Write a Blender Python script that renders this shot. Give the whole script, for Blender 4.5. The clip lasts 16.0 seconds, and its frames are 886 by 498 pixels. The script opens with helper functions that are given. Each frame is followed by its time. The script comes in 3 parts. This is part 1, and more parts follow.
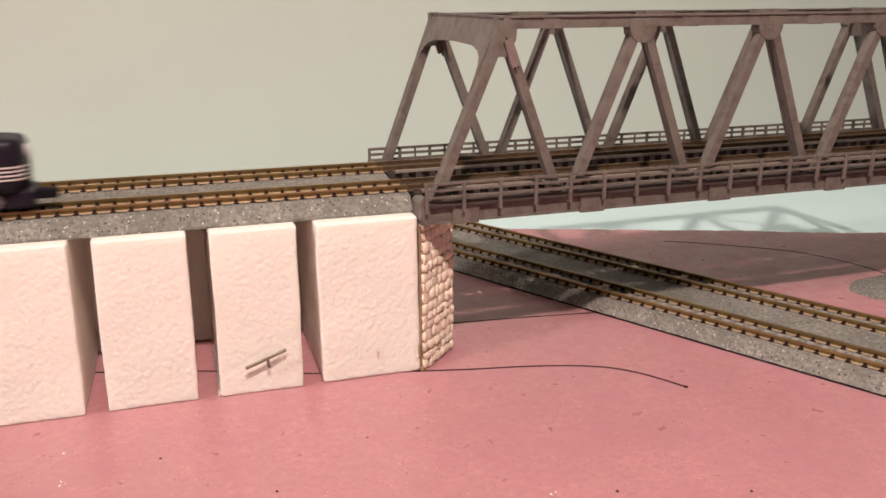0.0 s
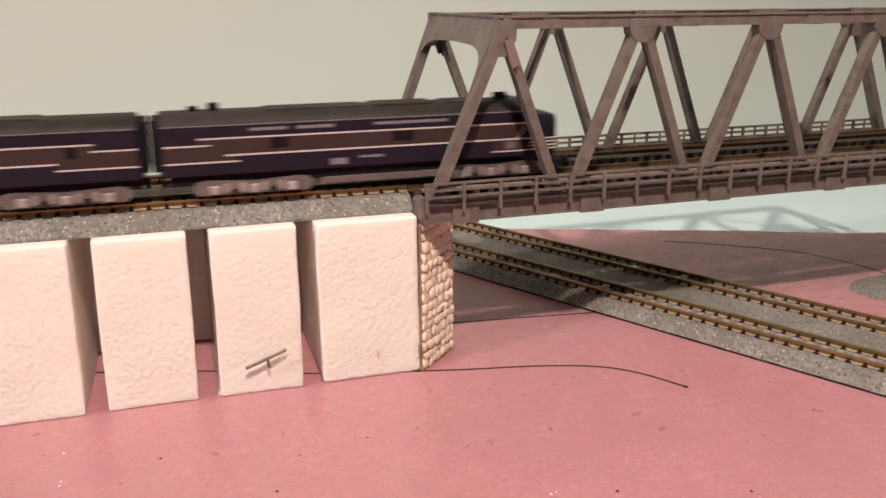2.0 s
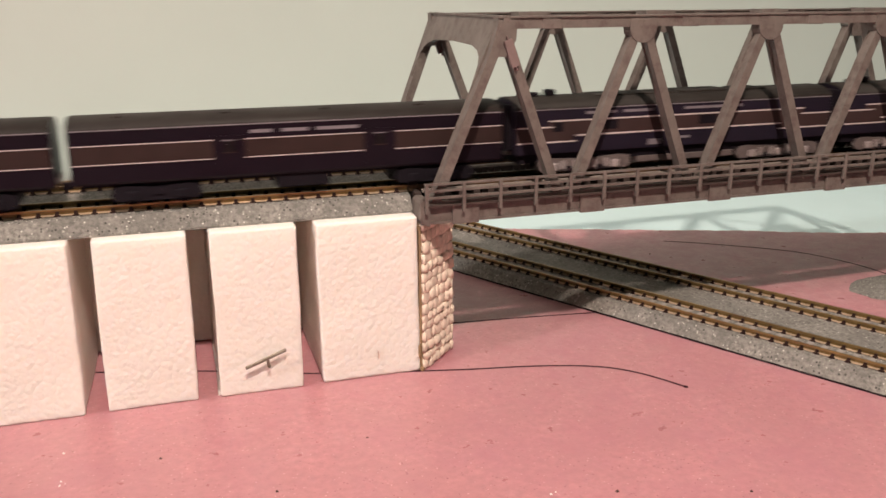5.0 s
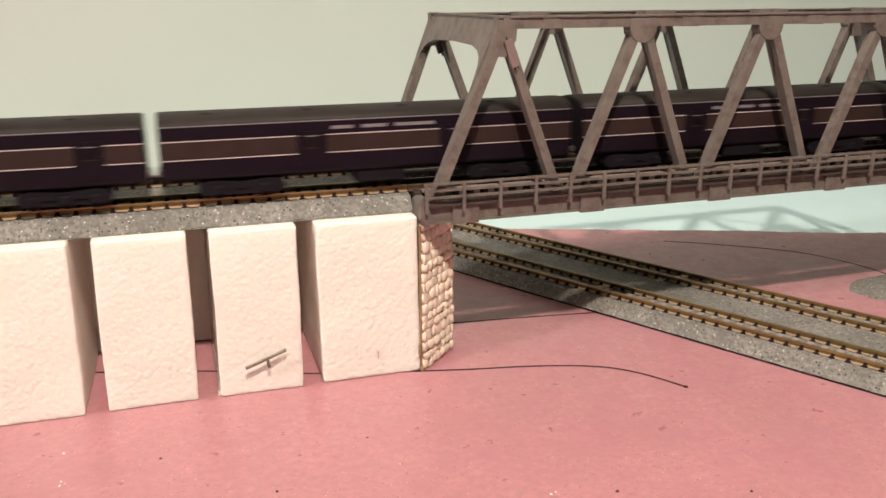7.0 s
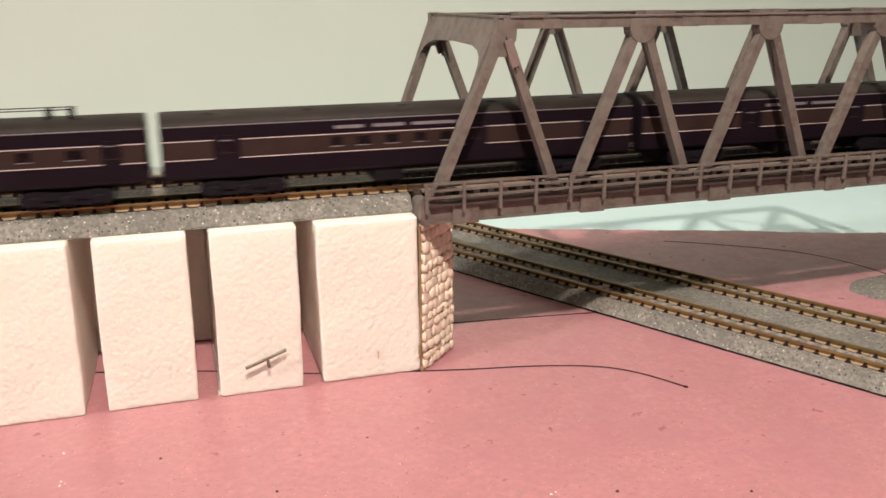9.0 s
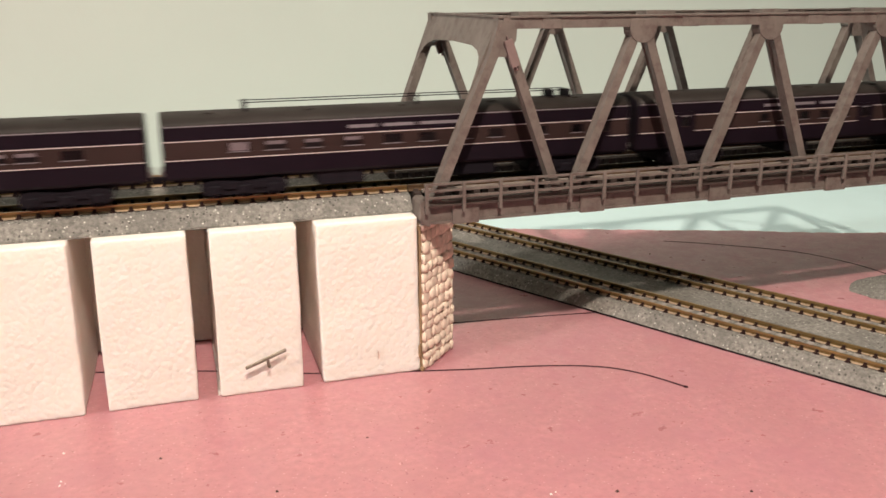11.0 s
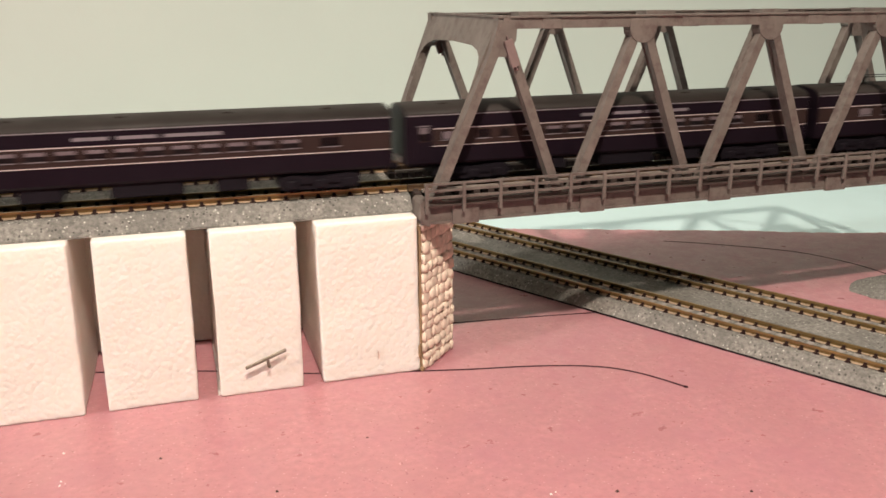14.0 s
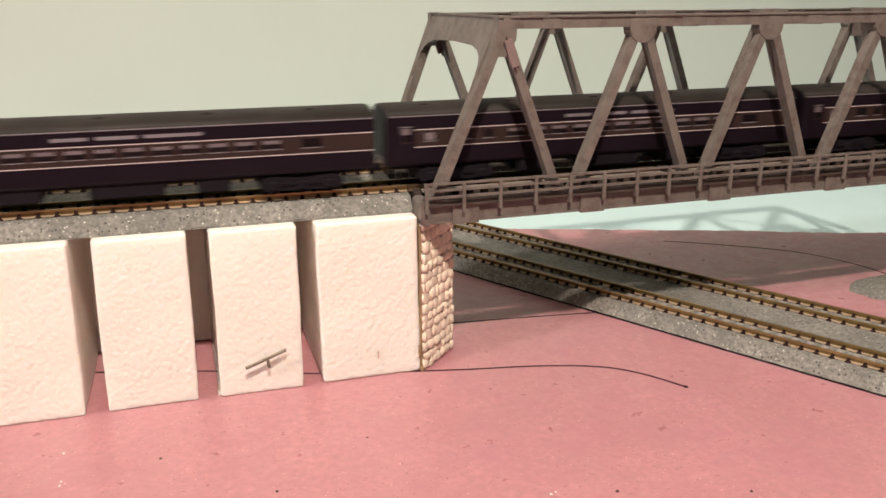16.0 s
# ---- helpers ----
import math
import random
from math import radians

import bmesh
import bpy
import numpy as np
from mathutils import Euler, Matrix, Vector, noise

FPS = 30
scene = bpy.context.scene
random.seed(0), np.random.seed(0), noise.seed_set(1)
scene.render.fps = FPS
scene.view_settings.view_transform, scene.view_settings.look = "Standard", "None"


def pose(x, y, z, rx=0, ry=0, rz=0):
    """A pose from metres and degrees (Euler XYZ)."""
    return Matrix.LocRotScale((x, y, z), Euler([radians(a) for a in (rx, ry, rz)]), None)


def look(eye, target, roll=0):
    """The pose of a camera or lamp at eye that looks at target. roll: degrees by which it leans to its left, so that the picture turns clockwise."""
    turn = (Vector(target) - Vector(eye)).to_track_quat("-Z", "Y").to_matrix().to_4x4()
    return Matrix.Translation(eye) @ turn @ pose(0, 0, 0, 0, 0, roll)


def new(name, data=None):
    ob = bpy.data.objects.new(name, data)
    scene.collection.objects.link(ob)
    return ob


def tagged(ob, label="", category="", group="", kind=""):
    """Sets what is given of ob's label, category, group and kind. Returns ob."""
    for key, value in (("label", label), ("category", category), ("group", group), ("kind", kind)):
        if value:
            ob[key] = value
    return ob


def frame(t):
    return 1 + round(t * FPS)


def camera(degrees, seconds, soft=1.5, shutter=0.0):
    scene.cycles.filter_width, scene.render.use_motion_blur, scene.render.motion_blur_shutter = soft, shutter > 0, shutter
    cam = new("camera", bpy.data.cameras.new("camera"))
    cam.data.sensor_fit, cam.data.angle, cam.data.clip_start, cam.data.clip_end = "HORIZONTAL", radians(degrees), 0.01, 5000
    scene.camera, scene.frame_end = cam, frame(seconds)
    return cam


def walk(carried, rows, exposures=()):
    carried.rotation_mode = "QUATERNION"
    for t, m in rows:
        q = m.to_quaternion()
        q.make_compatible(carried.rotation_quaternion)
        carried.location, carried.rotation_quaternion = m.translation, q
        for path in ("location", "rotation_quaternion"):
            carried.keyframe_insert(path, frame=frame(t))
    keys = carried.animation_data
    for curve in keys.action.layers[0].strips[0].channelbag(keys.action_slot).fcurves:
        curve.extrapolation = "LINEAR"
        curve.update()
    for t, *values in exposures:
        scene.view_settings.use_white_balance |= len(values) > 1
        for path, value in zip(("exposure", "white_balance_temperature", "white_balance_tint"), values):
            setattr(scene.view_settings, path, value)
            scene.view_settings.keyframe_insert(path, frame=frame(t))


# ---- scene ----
MM = 0.001                      # everything below is laid out in millimetres

# ---- camera: stands still on the layout board
cam = camera(54.88, 16.0, soft=1.6, shutter=1.0)
EYE = look((-0.04023, -0.26757, 0.11868), (0.04393, 0.00753, 0.03362), -0.33)
walk(cam, [(0.0, EYE), (16.0, EYE)], [(0.0, -0.21, 6600, 15.5), (4.2, -0.21, 6600, 15.5), (6.3, -0.02, 6450, 6.5), (16.0, -0.02, 6450, 6.5)])

# ---- light: a work lamp in front, a lamp at the left and an added overhead fill
world = bpy.data.worlds.new("room_air")
world.use_nodes = True
world.node_tree.nodes["Background"].inputs[0].default_value = (1.0, 0.92, 0.82, 1)
world.node_tree.nodes["Background"].inputs[1].default_value = 0.012
scene.world = world


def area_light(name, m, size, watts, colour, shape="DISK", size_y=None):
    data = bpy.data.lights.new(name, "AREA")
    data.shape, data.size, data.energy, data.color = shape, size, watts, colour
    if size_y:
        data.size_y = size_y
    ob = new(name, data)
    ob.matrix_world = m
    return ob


lamp = bpy.data.lights.new("work_lamp", "SPOT")
lamp.energy, lamp.color, lamp.shadow_soft_size = 28.0, (1.0, 0.84, 0.72), 0.016
lamp.spot_size, lamp.spot_blend = radians(128), 1.0
new("work_lamp", lamp).matrix_world = look((-0.030, -0.430, 0.596), (-0.04, 0.06, 0.0))
# Added overhead fill to lift the right-hand wall; no fixture is known there.
area_light("overhead_fill", pose(1.10, -0.75, 1.86), 0.8, 6.0, (1.0, 0.92, 0.86), "RECTANGLE", 0.5)
area_light("side_lamp", look((-2.05, -0.757, 1.356), (0.0, 0.0, 0.0)), 0.20, 37.0, (1.0, 0.91, 0.85))


# ---- materials
def material(name, colour, rough=0.6, metal=0.0, scale=200.0, spread=0.12, bump=0.1, bump_scale=None,
             specks=(), wear=None, spec=0.5, height=0.0003, voronoi=False, island=0.0, translucent=None):
    """A painted, mineral or metal surface: two scales of variation, optional specks (colour, scale, share) and wear."""
    m = bpy.data.materials.new(name)
    m.use_nodes = True
    nt = m.node_tree
    n, l = nt.nodes, nt.links
    b = n["Principled BSDF"]
    b.inputs["Roughness"].default_value, b.inputs["Metallic"].default_value = rough, metal
    b.inputs["Specular IOR Level"].default_value = spec
    co = n.new("ShaderNodeTexCoord").outputs["Object"]

    def noise_at(s, detail=4.0, rough_=0.6):
        t = n.new("ShaderNodeTexNoise")
        t.inputs["Scale"].default_value, t.inputs["Detail"].default_value = s, detail
        t.inputs["Roughness"].default_value = rough_
        l.new(co, t.inputs["Vector"])
        return t.outputs["Fac"]

    def ramp(fac, lo, hi, a, c):
        r = n.new("ShaderNodeMapRange")
        r.inputs[1].default_value, r.inputs[2].default_value = lo, hi
        r.inputs[3].default_value, r.inputs[4].default_value = a, c
        l.new(fac, r.inputs[0])
        return r.outputs[0]

    def mix(fac, a, c, mode="MIX"):
        x = n.new("ShaderNodeMix")
        x.data_type, x.blend_type = "RGBA", mode
        for socket, v in ((x.inputs[0], fac), (x.inputs[6], a), (x.inputs[7], c)):
            if isinstance(v, (int, float)):
                socket.default_value = v
            elif isinstance(v, tuple):
                socket.default_value = (*v, 1)
            else:
                l.new(v, socket)
        return x.outputs[2]

    dark = tuple(c * (1 - spread) for c in colour)
    light = tuple(min(1.0, c * (1 + spread)) for c in colour)
    col = mix(ramp(noise_at(scale), 0.3, 0.7, 0, 1), dark, light)
    col = mix(ramp(noise_at(scale / 9.0, 3.0), 0.35, 0.65, 0, 0.6), col, tuple(c * (1 - spread * 0.9) for c in colour))
    for c, s, share in specks:
        v = n.new("ShaderNodeTexVoronoi")
        v.inputs["Scale"].default_value = s
        l.new(co, v.inputs["Vector"])
        bw = n.new("ShaderNodeSeparateColor")
        l.new(v.outputs["Color"], bw.inputs[0])
        pick = ramp(bw.outputs[0], share - 0.02, share + 0.02, 1, 0)
        near = ramp(v.outputs["Distance"], 0.25, 0.5, 1, 0)
        mul = n.new("ShaderNodeMath")
        mul.operation = "MULTIPLY"
        l.new(pick, mul.inputs[0]), l.new(near, mul.inputs[1])
        col = mix(mul.outputs[0], col, c)
    if wear:
        c, s, lo, hi = wear
        col = mix(ramp(noise_at(s, 6.0, 0.7), lo, hi, 0, 1), col, c)
    if island:
        g = n.new("ShaderNodeObjectInfo")
        col = mix(ramp(g.outputs["Random"], 0, 1, 0, island), col, tuple(c * 0.6 for c in colour))
    l.new(col, b.inputs["Base Color"])
    rg = ramp(noise_at(scale / 3.0), 0.3, 0.7, max(0.05, rough - 0.1), min(1.0, rough + 0.1))
    l.new(rg, b.inputs["Roughness"])
    if translucent:
        tr = n.new("ShaderNodeBsdfTranslucent")
        l.new(col, tr.inputs["Color"])
        blend = n.new("ShaderNodeMixShader")
        blend.inputs[0].default_value = translucent
        l.new(b.outputs[0], blend.inputs[1]), l.new(tr.outputs[0], blend.inputs[2])
        l.new(blend.outputs[0], n["Material Output"].inputs["Surface"])
    if bump:
        bp = n.new("ShaderNodeBump")
        bp.inputs["Strength"].default_value, bp.inputs["Distance"].default_value = bump, height
        if voronoi:
            v = n.new("ShaderNodeTexVoronoi")
            v.feature = "SMOOTH_F1"
            v.inputs["Scale"].default_value = bump_scale or scale
            v.inputs["Smoothness"].default_value = 0.25
            w = n.new("ShaderNodeVectorMath")
            w.operation = "MULTIPLY_ADD"
            t = n.new("ShaderNodeTexNoise")
            t.inputs["Scale"].default_value = (bump_scale or scale) * 0.6
            l.new(co, t.inputs["Vector"])
            w.inputs[1].default_value = (0.00005,) * 3
            l.new(t.outputs["Color"], w.inputs[0]), l.new(co, w.inputs[2])
            l.new(w.outputs[0], v.inputs["Vector"])
            add = n.new("ShaderNodeMath")
            add.operation = "MULTIPLY_ADD"
            add.inputs[1].default_value = -1.0
            l.new(v.outputs["Distance"], add.inputs[0])
            l.new(ramp(noise_at((bump_scale or scale) * 0.35, 2.0), 0.3, 0.7, 0.94, 1.06), add.inputs[2])
            l.new(add.outputs[0], bp.inputs["Height"])
        else:
            l.new(noise_at(bump_scale or scale, 5.0), bp.inputs["Height"])
        l.new(bp.outputs[0], b.inputs["Normal"])
    return m


PINK = material("pink_foam_board", (0.462, 0.216, 0.234), 0.36, scale=420, spread=0.15, bump=0.12, bump_scale=900, height=0.0004,
                specks=(((0.62, 0.37, 0.37), 1500, 0.03), ((0.31, 0.12, 0.145), 1400, 0.05)), wear=((0.42, 0.185, 0.218), 35, 0.45, 0.75), spec=0.55)
for key, value in (("Subsurface Weight", 0.5), ("Subsurface Scale", 0.008), ("Subsurface Radius", (1.0, 0.75, 0.75))):
    PINK.node_tree.nodes["Principled BSDF"].inputs[key].default_value = value
TABLE_WHITE = material("white_table_paint", (0.61, 0.80, 0.81), 0.6, scale=30, spread=0.03, bump=0.05, bump_scale=300)
WALL = material("wall_paint", (0.525, 0.565, 0.515), 0.9, scale=6, spread=0.03, bump=0.15, bump_scale=250, height=0.0004)
CEIL = material("ceiling_paint", (0.80, 0.78, 0.74), 0.9, scale=8, spread=0.03, bump=0.1)
FLOOR = material("floor_carpet", (0.28, 0.23, 0.18), 0.95, scale=60, spread=0.2, bump=0.4, bump_scale=400)
EPS = material("white_bead_foam", (0.99, 0.92, 0.85), 0.75, scale=350, spread=0.02, bump=0.42, bump_scale=660, voronoi=True, height=0.0006, spec=0.3, translucent=0.27)
for key, value in (("Subsurface Weight", 0.35), ("Subsurface Scale", 0.003), ("Subsurface Radius", (1.0, 0.9, 0.8))):
    EPS.node_tree.nodes["Principled BSDF"].inputs[key].default_value = value
STONE = material("cast_stone_plaster", (0.77, 0.65, 0.53), 0.85, scale=420, spread=0.16, bump=0.5, bump_scale=900, height=0.0004, island=0.2)
STONE_JOINT = material("cast_stone_joint", (0.66, 0.53, 0.41), 0.9, scale=400, spread=0.15, bump=0.4, bump_scale=900)
BALLAST = material("grey_ballast", (0.220, 0.208, 0.186), 0.75, scale=800, spread=0.52, bump=1.0, bump_scale=1500, height=0.0006,
                   specks=(((0.37, 0.355, 0.31), 1050, 0.2), ((0.62, 0.60, 0.54), 1500, 0.05), ((0.030, 0.027, 0.024), 1050, 0.16)))
SLEEPER = material("concrete_sleeper", (0.28, 0.255, 0.23), 0.85, scale=900, spread=0.2, bump=0.3, specks=(((0.1, 0.1, 0.1), 900, 0.08),))
CHAIR = material("black_plastic_clip", (0.020, 0.009, 0.007), 0.65, scale=900, spread=0.2, bump=0, spec=0.12)
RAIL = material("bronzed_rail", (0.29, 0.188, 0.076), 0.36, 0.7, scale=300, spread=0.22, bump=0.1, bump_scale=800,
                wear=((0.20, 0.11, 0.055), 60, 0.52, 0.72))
# Light caught by the rail foot is put into this brighter colour.
RAIL_FOOT_LIT = material("lit_rail_foot", (0.54, 0.41, 0.29), 0.34, 0.5, scale=300, spread=0.2, bump=0.1, bump_scale=800)
# Darker copy of the rail finish: shade on the web put into its colour.
RAIL_WEB_SHADED = material("shaded_rail_web", (0.180, 0.114, 0.042), 0.42, 0.55, scale=300, spread=0.3, bump=0.1, bump_scale=800)
# Rail finish darkened for the deck, with the bridge's shade in the colour.
RAIL_SHADED = material("shaded_deck_rail", (0.125, 0.078, 0.045), 0.45, 0.4, scale=300, spread=0.25, bump=0.1, bump_scale=800)
BASE_EDGE = material("black_plastic_base", (0.014, 0.009, 0.010), 0.7, scale=200, bump=0, spec=0.1)
BRIDGE = material("weathered_bridge_paint", (0.138, 0.117, 0.103), 0.52, 0.0, scale=170, spread=0.18, bump=0.15, bump_scale=700,
                  wear=((0.080, 0.056, 0.050), 230, 0.47, 0.70))
PRIMER = material("pinkish_worn_plate", (0.185, 0.130, 0.122), 0.55, scale=200, spread=0.2, bump=0.15, bump_scale=700)
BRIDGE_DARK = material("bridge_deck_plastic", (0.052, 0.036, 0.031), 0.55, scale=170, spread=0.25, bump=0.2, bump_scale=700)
GUARD = material("grey_guard_timber", (0.21, 0.175, 0.15), 0.6, scale=300, spread=0.2, bump=0.1)
INK = material("dark_marker_line", (0.028, 0.008, 0.014), 0.8, scale=300, spread=0.3, bump=0, spec=0.1)
NAIL = material("dull_grey_steel", (0.22, 0.19, 0.15), 0.45, 0.6, scale=500, spread=0.2, bump=0.1)
DENT = material("bruised_foam", (0.56, 0.44, 0.36), 0.8, scale=500, spread=0.2, bump=0.2)
GLUE = material("tan_card_edge", (0.24, 0.155, 0.08), 0.8, scale=500, spread=0.25, bump=0.3)
LOCO_BODY = material("dark_blue_grey_paint", (0.0130, 0.0096, 0.0178), 0.42, scale=120, spread=0.15, bump=0.05, spec=0.18)
LOCO_BAND = material("brown_grey_paint", (0.039, 0.023, 0.022), 0.45, scale=120, spread=0.12, bump=0.05, spec=0.18)
LOCO_ROOF = material("flat_roof_grey", (0.025, 0.0215, 0.019), 0.62, scale=150, spread=0.25, bump=0.12, spec=0.2)
CAR_BODY = material("dark_car_paint", (0.0078, 0.0044, 0.0080), 0.42, scale=120, spread=0.15, bump=0.05, spec=0.13)
CAR_BAND = material("taupe_band_paint", (0.028, 0.0165, 0.0150), 0.44, scale=120, spread=0.12, bump=0.05, spec=0.16)
CAR_ROOF = material("black_roof_paint", (0.021, 0.0165, 0.0145), 0.58, scale=150, spread=0.22, bump=0.08, spec=0.2)
STRIPE = material("white_stripe_paint", (0.50, 0.43, 0.42), 0.45, scale=200, spread=0.05, bump=0)
LETTER = material("silver_grey_lettering_and_glint", (0.165, 0.145, 0.16), 0.5, scale=300, spread=0.15, bump=0)
# Truck grey in two tones: shading darkens the frame, highlights brighten boxes and springs.
TRUCK_GREY = material("darkened_grey_truck", (0.112, 0.088, 0.084), 0.5, 0.0, scale=300, spread=0.35, bump=0.2)
JOURNAL = material("highlit_grey_truck_part", (0.34, 0.29, 0.28), 0.4, 0.2, scale=300, spread=0.25, bump=0.1)
BLACK = material("black_plastic_underframe", (0.008, 0.006, 0.009), 0.7, scale=300, spread=0.2, bump=0.05, spec=0.12)
GLASS = material("dark_window_glazing", (0.004, 0.003, 0.0035), 0.3, scale=200, spread=0.15, bump=0, spec=0.25)
# Pale grey for the reflections painted on window panes and for the nose emblem.
GLASS_PALE = material("pale_pane_paint", (0.13, 0.105, 0.115), 0.35, scale=200, spread=0.2, bump=0)
STEEL = material("dull_coupler_steel", (0.20, 0.185, 0.18), 0.35, 0.6, scale=300, spread=0.1, bump=0)
WHITE_BIT = material("white_foam_crumb", (0.80, 0.74, 0.70), 0.8, scale=400, bump=0)
DARK_BIT = material("dark_crumb", (0.06, 0.03, 0.025), 0.8, scale=400, bump=0)

# ---- mesh helpers (millimetres in, metres out)
ORIGIN = {}


def thing(name, origin, label, category, group="", kind="", rz=0.0):
    ob = new(name)
    ob.empty_display_size = 0.01
    ob.matrix_world = pose(origin[0] * MM, origin[1] * MM, origin[2] * MM, 0, 0, rz)
    ORIGIN[ob.name] = Vector(origin) if not rz else Vector((0, 0, 0))
    return tagged(ob, label, category, group, kind)


def mesh_of(name, bm, mats, origin=Vector((0, 0, 0)), smooth=False):
    me = bpy.data.meshes.new(name)
    bmesh.ops.recalc_face_normals(bm, faces=bm.faces[:])
    for v in bm.verts:
        v.co = (v.co - origin) * MM
    if smooth:
        for f in bm.faces:
            f.smooth = True
    bm.to_mesh(me)
    bm.free()
    for m in (mats if isinstance(mats, (list, tuple)) else [mats]):
        me.materials.append(m)
    return me


def part(name, bm, mats, parent, label="", smooth=False):
    origin = ORIGIN[parent.name]
    ob = new(name, mesh_of(name, bm, mats, origin, smooth))
    ob.parent = parent
    ORIGIN[ob.name] = origin
    return tagged(ob, label)


def solo(name, bm, mats, label, category, origin=(0, 0, 0), group="", kind="", smooth=False):
    ob = new(name, mesh_of(name, bm, mats, Vector(origin), smooth))
    ob.location = Vector(origin) * MM
    return tagged(ob, label, category, group, kind)


def piece(name, me, parent, at, rz=0.0):
    """One of many alike pieces; at: place in the parent's own space, in millimetres."""
    ob = new(name, me)
    ob.parent = parent
    ob.matrix_basis = pose(at[0] * MM, at[1] * MM, at[2] * MM, 0, 0, rz)
    return ob


def box(bm, x0, x1, y0, y1, z0, z1, mat=0):
    vs = [bm.verts.new(p) for p in ((x0, y0, z0), (x1, y0, z0), (x1, y1, z0), (x0, y1, z0),
                                    (x0, y0, z1), (x1, y0, z1), (x1, y1, z1), (x0, y1, z1))]
    for q in ((3, 2, 1, 0), (4, 5, 6, 7), (0, 1, 5, 4), (1, 2, 6, 5), (2, 3, 7, 6), (3, 0, 4, 7)):
        bm.faces.new([vs[i] for i in q]).material_index = mat
    return bm


def boxed(*a, bevel=0.0, seg=1):
    bm = box(bmesh.new(), *a)
    if bevel:
        bmesh.ops.bevel(bm, geom=bm.edges[:], offset=bevel, segments=seg, affect="EDGES", profile=0.5)
    return bm


def prism(bm, profile, u0, u1, axis="x", mat=0):
    """Sweep a closed profile along an axis; the profile gives the two other coordinates in order."""
    def at(u, a, b):
        return {"x": (u, a, b), "y": (a, u, b), "z": (a, b, u)}[axis]
    lo = [bm.verts.new(at(u0, *p)) for p in profile]
    hi = [bm.verts.new(at(u1, *p)) for p in profile]
    k = len(profile)
    faces = [bm.faces.new(lo), bm.faces.new(hi[::-1])]
    faces += [bm.faces.new((lo[i], lo[(i + 1) % k], hi[(i + 1) % k], hi[i])) for i in range(k)]
    for f in faces:
        f.material_index = mat
    return bm


def beam(bm, p, q, w, d, side=(0, 1, 0), mat=0):
    """A bar from p to q: d along side, w square to it."""
    p, q, side = Vector(p), Vector(q), Vector(side).normalized()
    along = (q - p).normalized()
    across = along.cross(side).normalized()
    vs = []
    for c in (p, q):
        for a, b in ((-1, -1), (1, -1), (1, 1), (-1, 1)):
            vs.append(bm.verts.new(c + across * (a * w / 2) + side * (b * d / 2)))
    for f in ((3, 2, 1, 0), (4, 5, 6, 7), (0, 1, 5, 4), (1, 2, 6, 5), (2, 3, 7, 6), (3, 0, 4, 7)):
        bm.faces.new([vs[i] for i in f]).material_index = mat
    return bm


def flanged(p, q, w, d, lip=0.55, web=0.5):
    """An H-section bar from p to q in one piece: two flanges w wide, d apart across y, joined by a thinner web."""
    p, q, side = Vector(p), Vector(q), Vector((0, 1, 0))
    across = (q - p).normalized().cross(side).normalized()
    a, b, c = w / 2, d / 2, w / 2 * web
    sec = [(-a, -b), (a, -b), (a, -b + lip), (c, -b + lip), (c, b - lip), (a, b - lip), (a, b), (-a, b), (-a, b - lip), (-c, b - lip), (-c, -b + lip), (-a, -b + lip)]
    bm = bmesh.new()
    lo = [bm.verts.new(p + across * u + side * v) for u, v in sec]
    hi = [bm.verts.new(q + across * u + side * v) for u, v in sec]
    bm.faces.new(lo), bm.faces.new(hi[::-1])
    for i in range(12):
        j = (i + 1) % 12
        bm.faces.new((lo[i], lo[j], hi[j], hi[i]))
    return bm


def cyl(bm, c, r, h, axis="z", n=14, mat=0):
    return prism(bm, [(c[0] + r * math.cos(2 * math.pi * i / n), c[1] + r * math.sin(2 * math.pi * i / n)) for i in range(n)],
                 c[2], c[2] + h, axis, mat)


def ribbon(pts, w, z):
    """A thin drawn line through points of the board."""
    bm = bmesh.new()
    rows = []
    for i, p in enumerate(pts):
        a, b = Vector(pts[max(0, i - 1)]), Vector(pts[min(len(pts) - 1, i + 1)])
        t = (b - a).normalized()
        nrm = Vector((-t.y, t.x)) * w / 2
        rows.append([bm.verts.new((*(Vector(p) + s * nrm), z + h)) for s, h in ((1, -0.1), (1, 0.08), (-1, 0.08), (-1, -0.1))])
    for a, b in zip(rows, rows[1:]):
        for i in range(4):
            bm.faces.new((a[i], a[(i + 1) % 4], b[(i + 1) % 4], b[i]))
    return bm


def smooth_line(ctrl, n=24):
    """Points along a smooth curve through the given ones."""
    out = []
    c = [ctrl[0], *ctrl, ctrl[-1]]
    for i in range(1, len(c) - 2):
        p0, p1, p2, p3 = (Vector(v) for v in c[i - 1:i + 3])
        for k in range(n):
            t = k / n
            out.append(tuple(0.5 * (2 * p1 + (p2 - p0) * t + (2 * p0 - 5 * p1 + 4 * p2 - p3) * t * t + (3 * p1 - p0 - 3 * p2 + p3) * t ** 3)))
    out.append(tuple(ctrl[-1]))
    return out


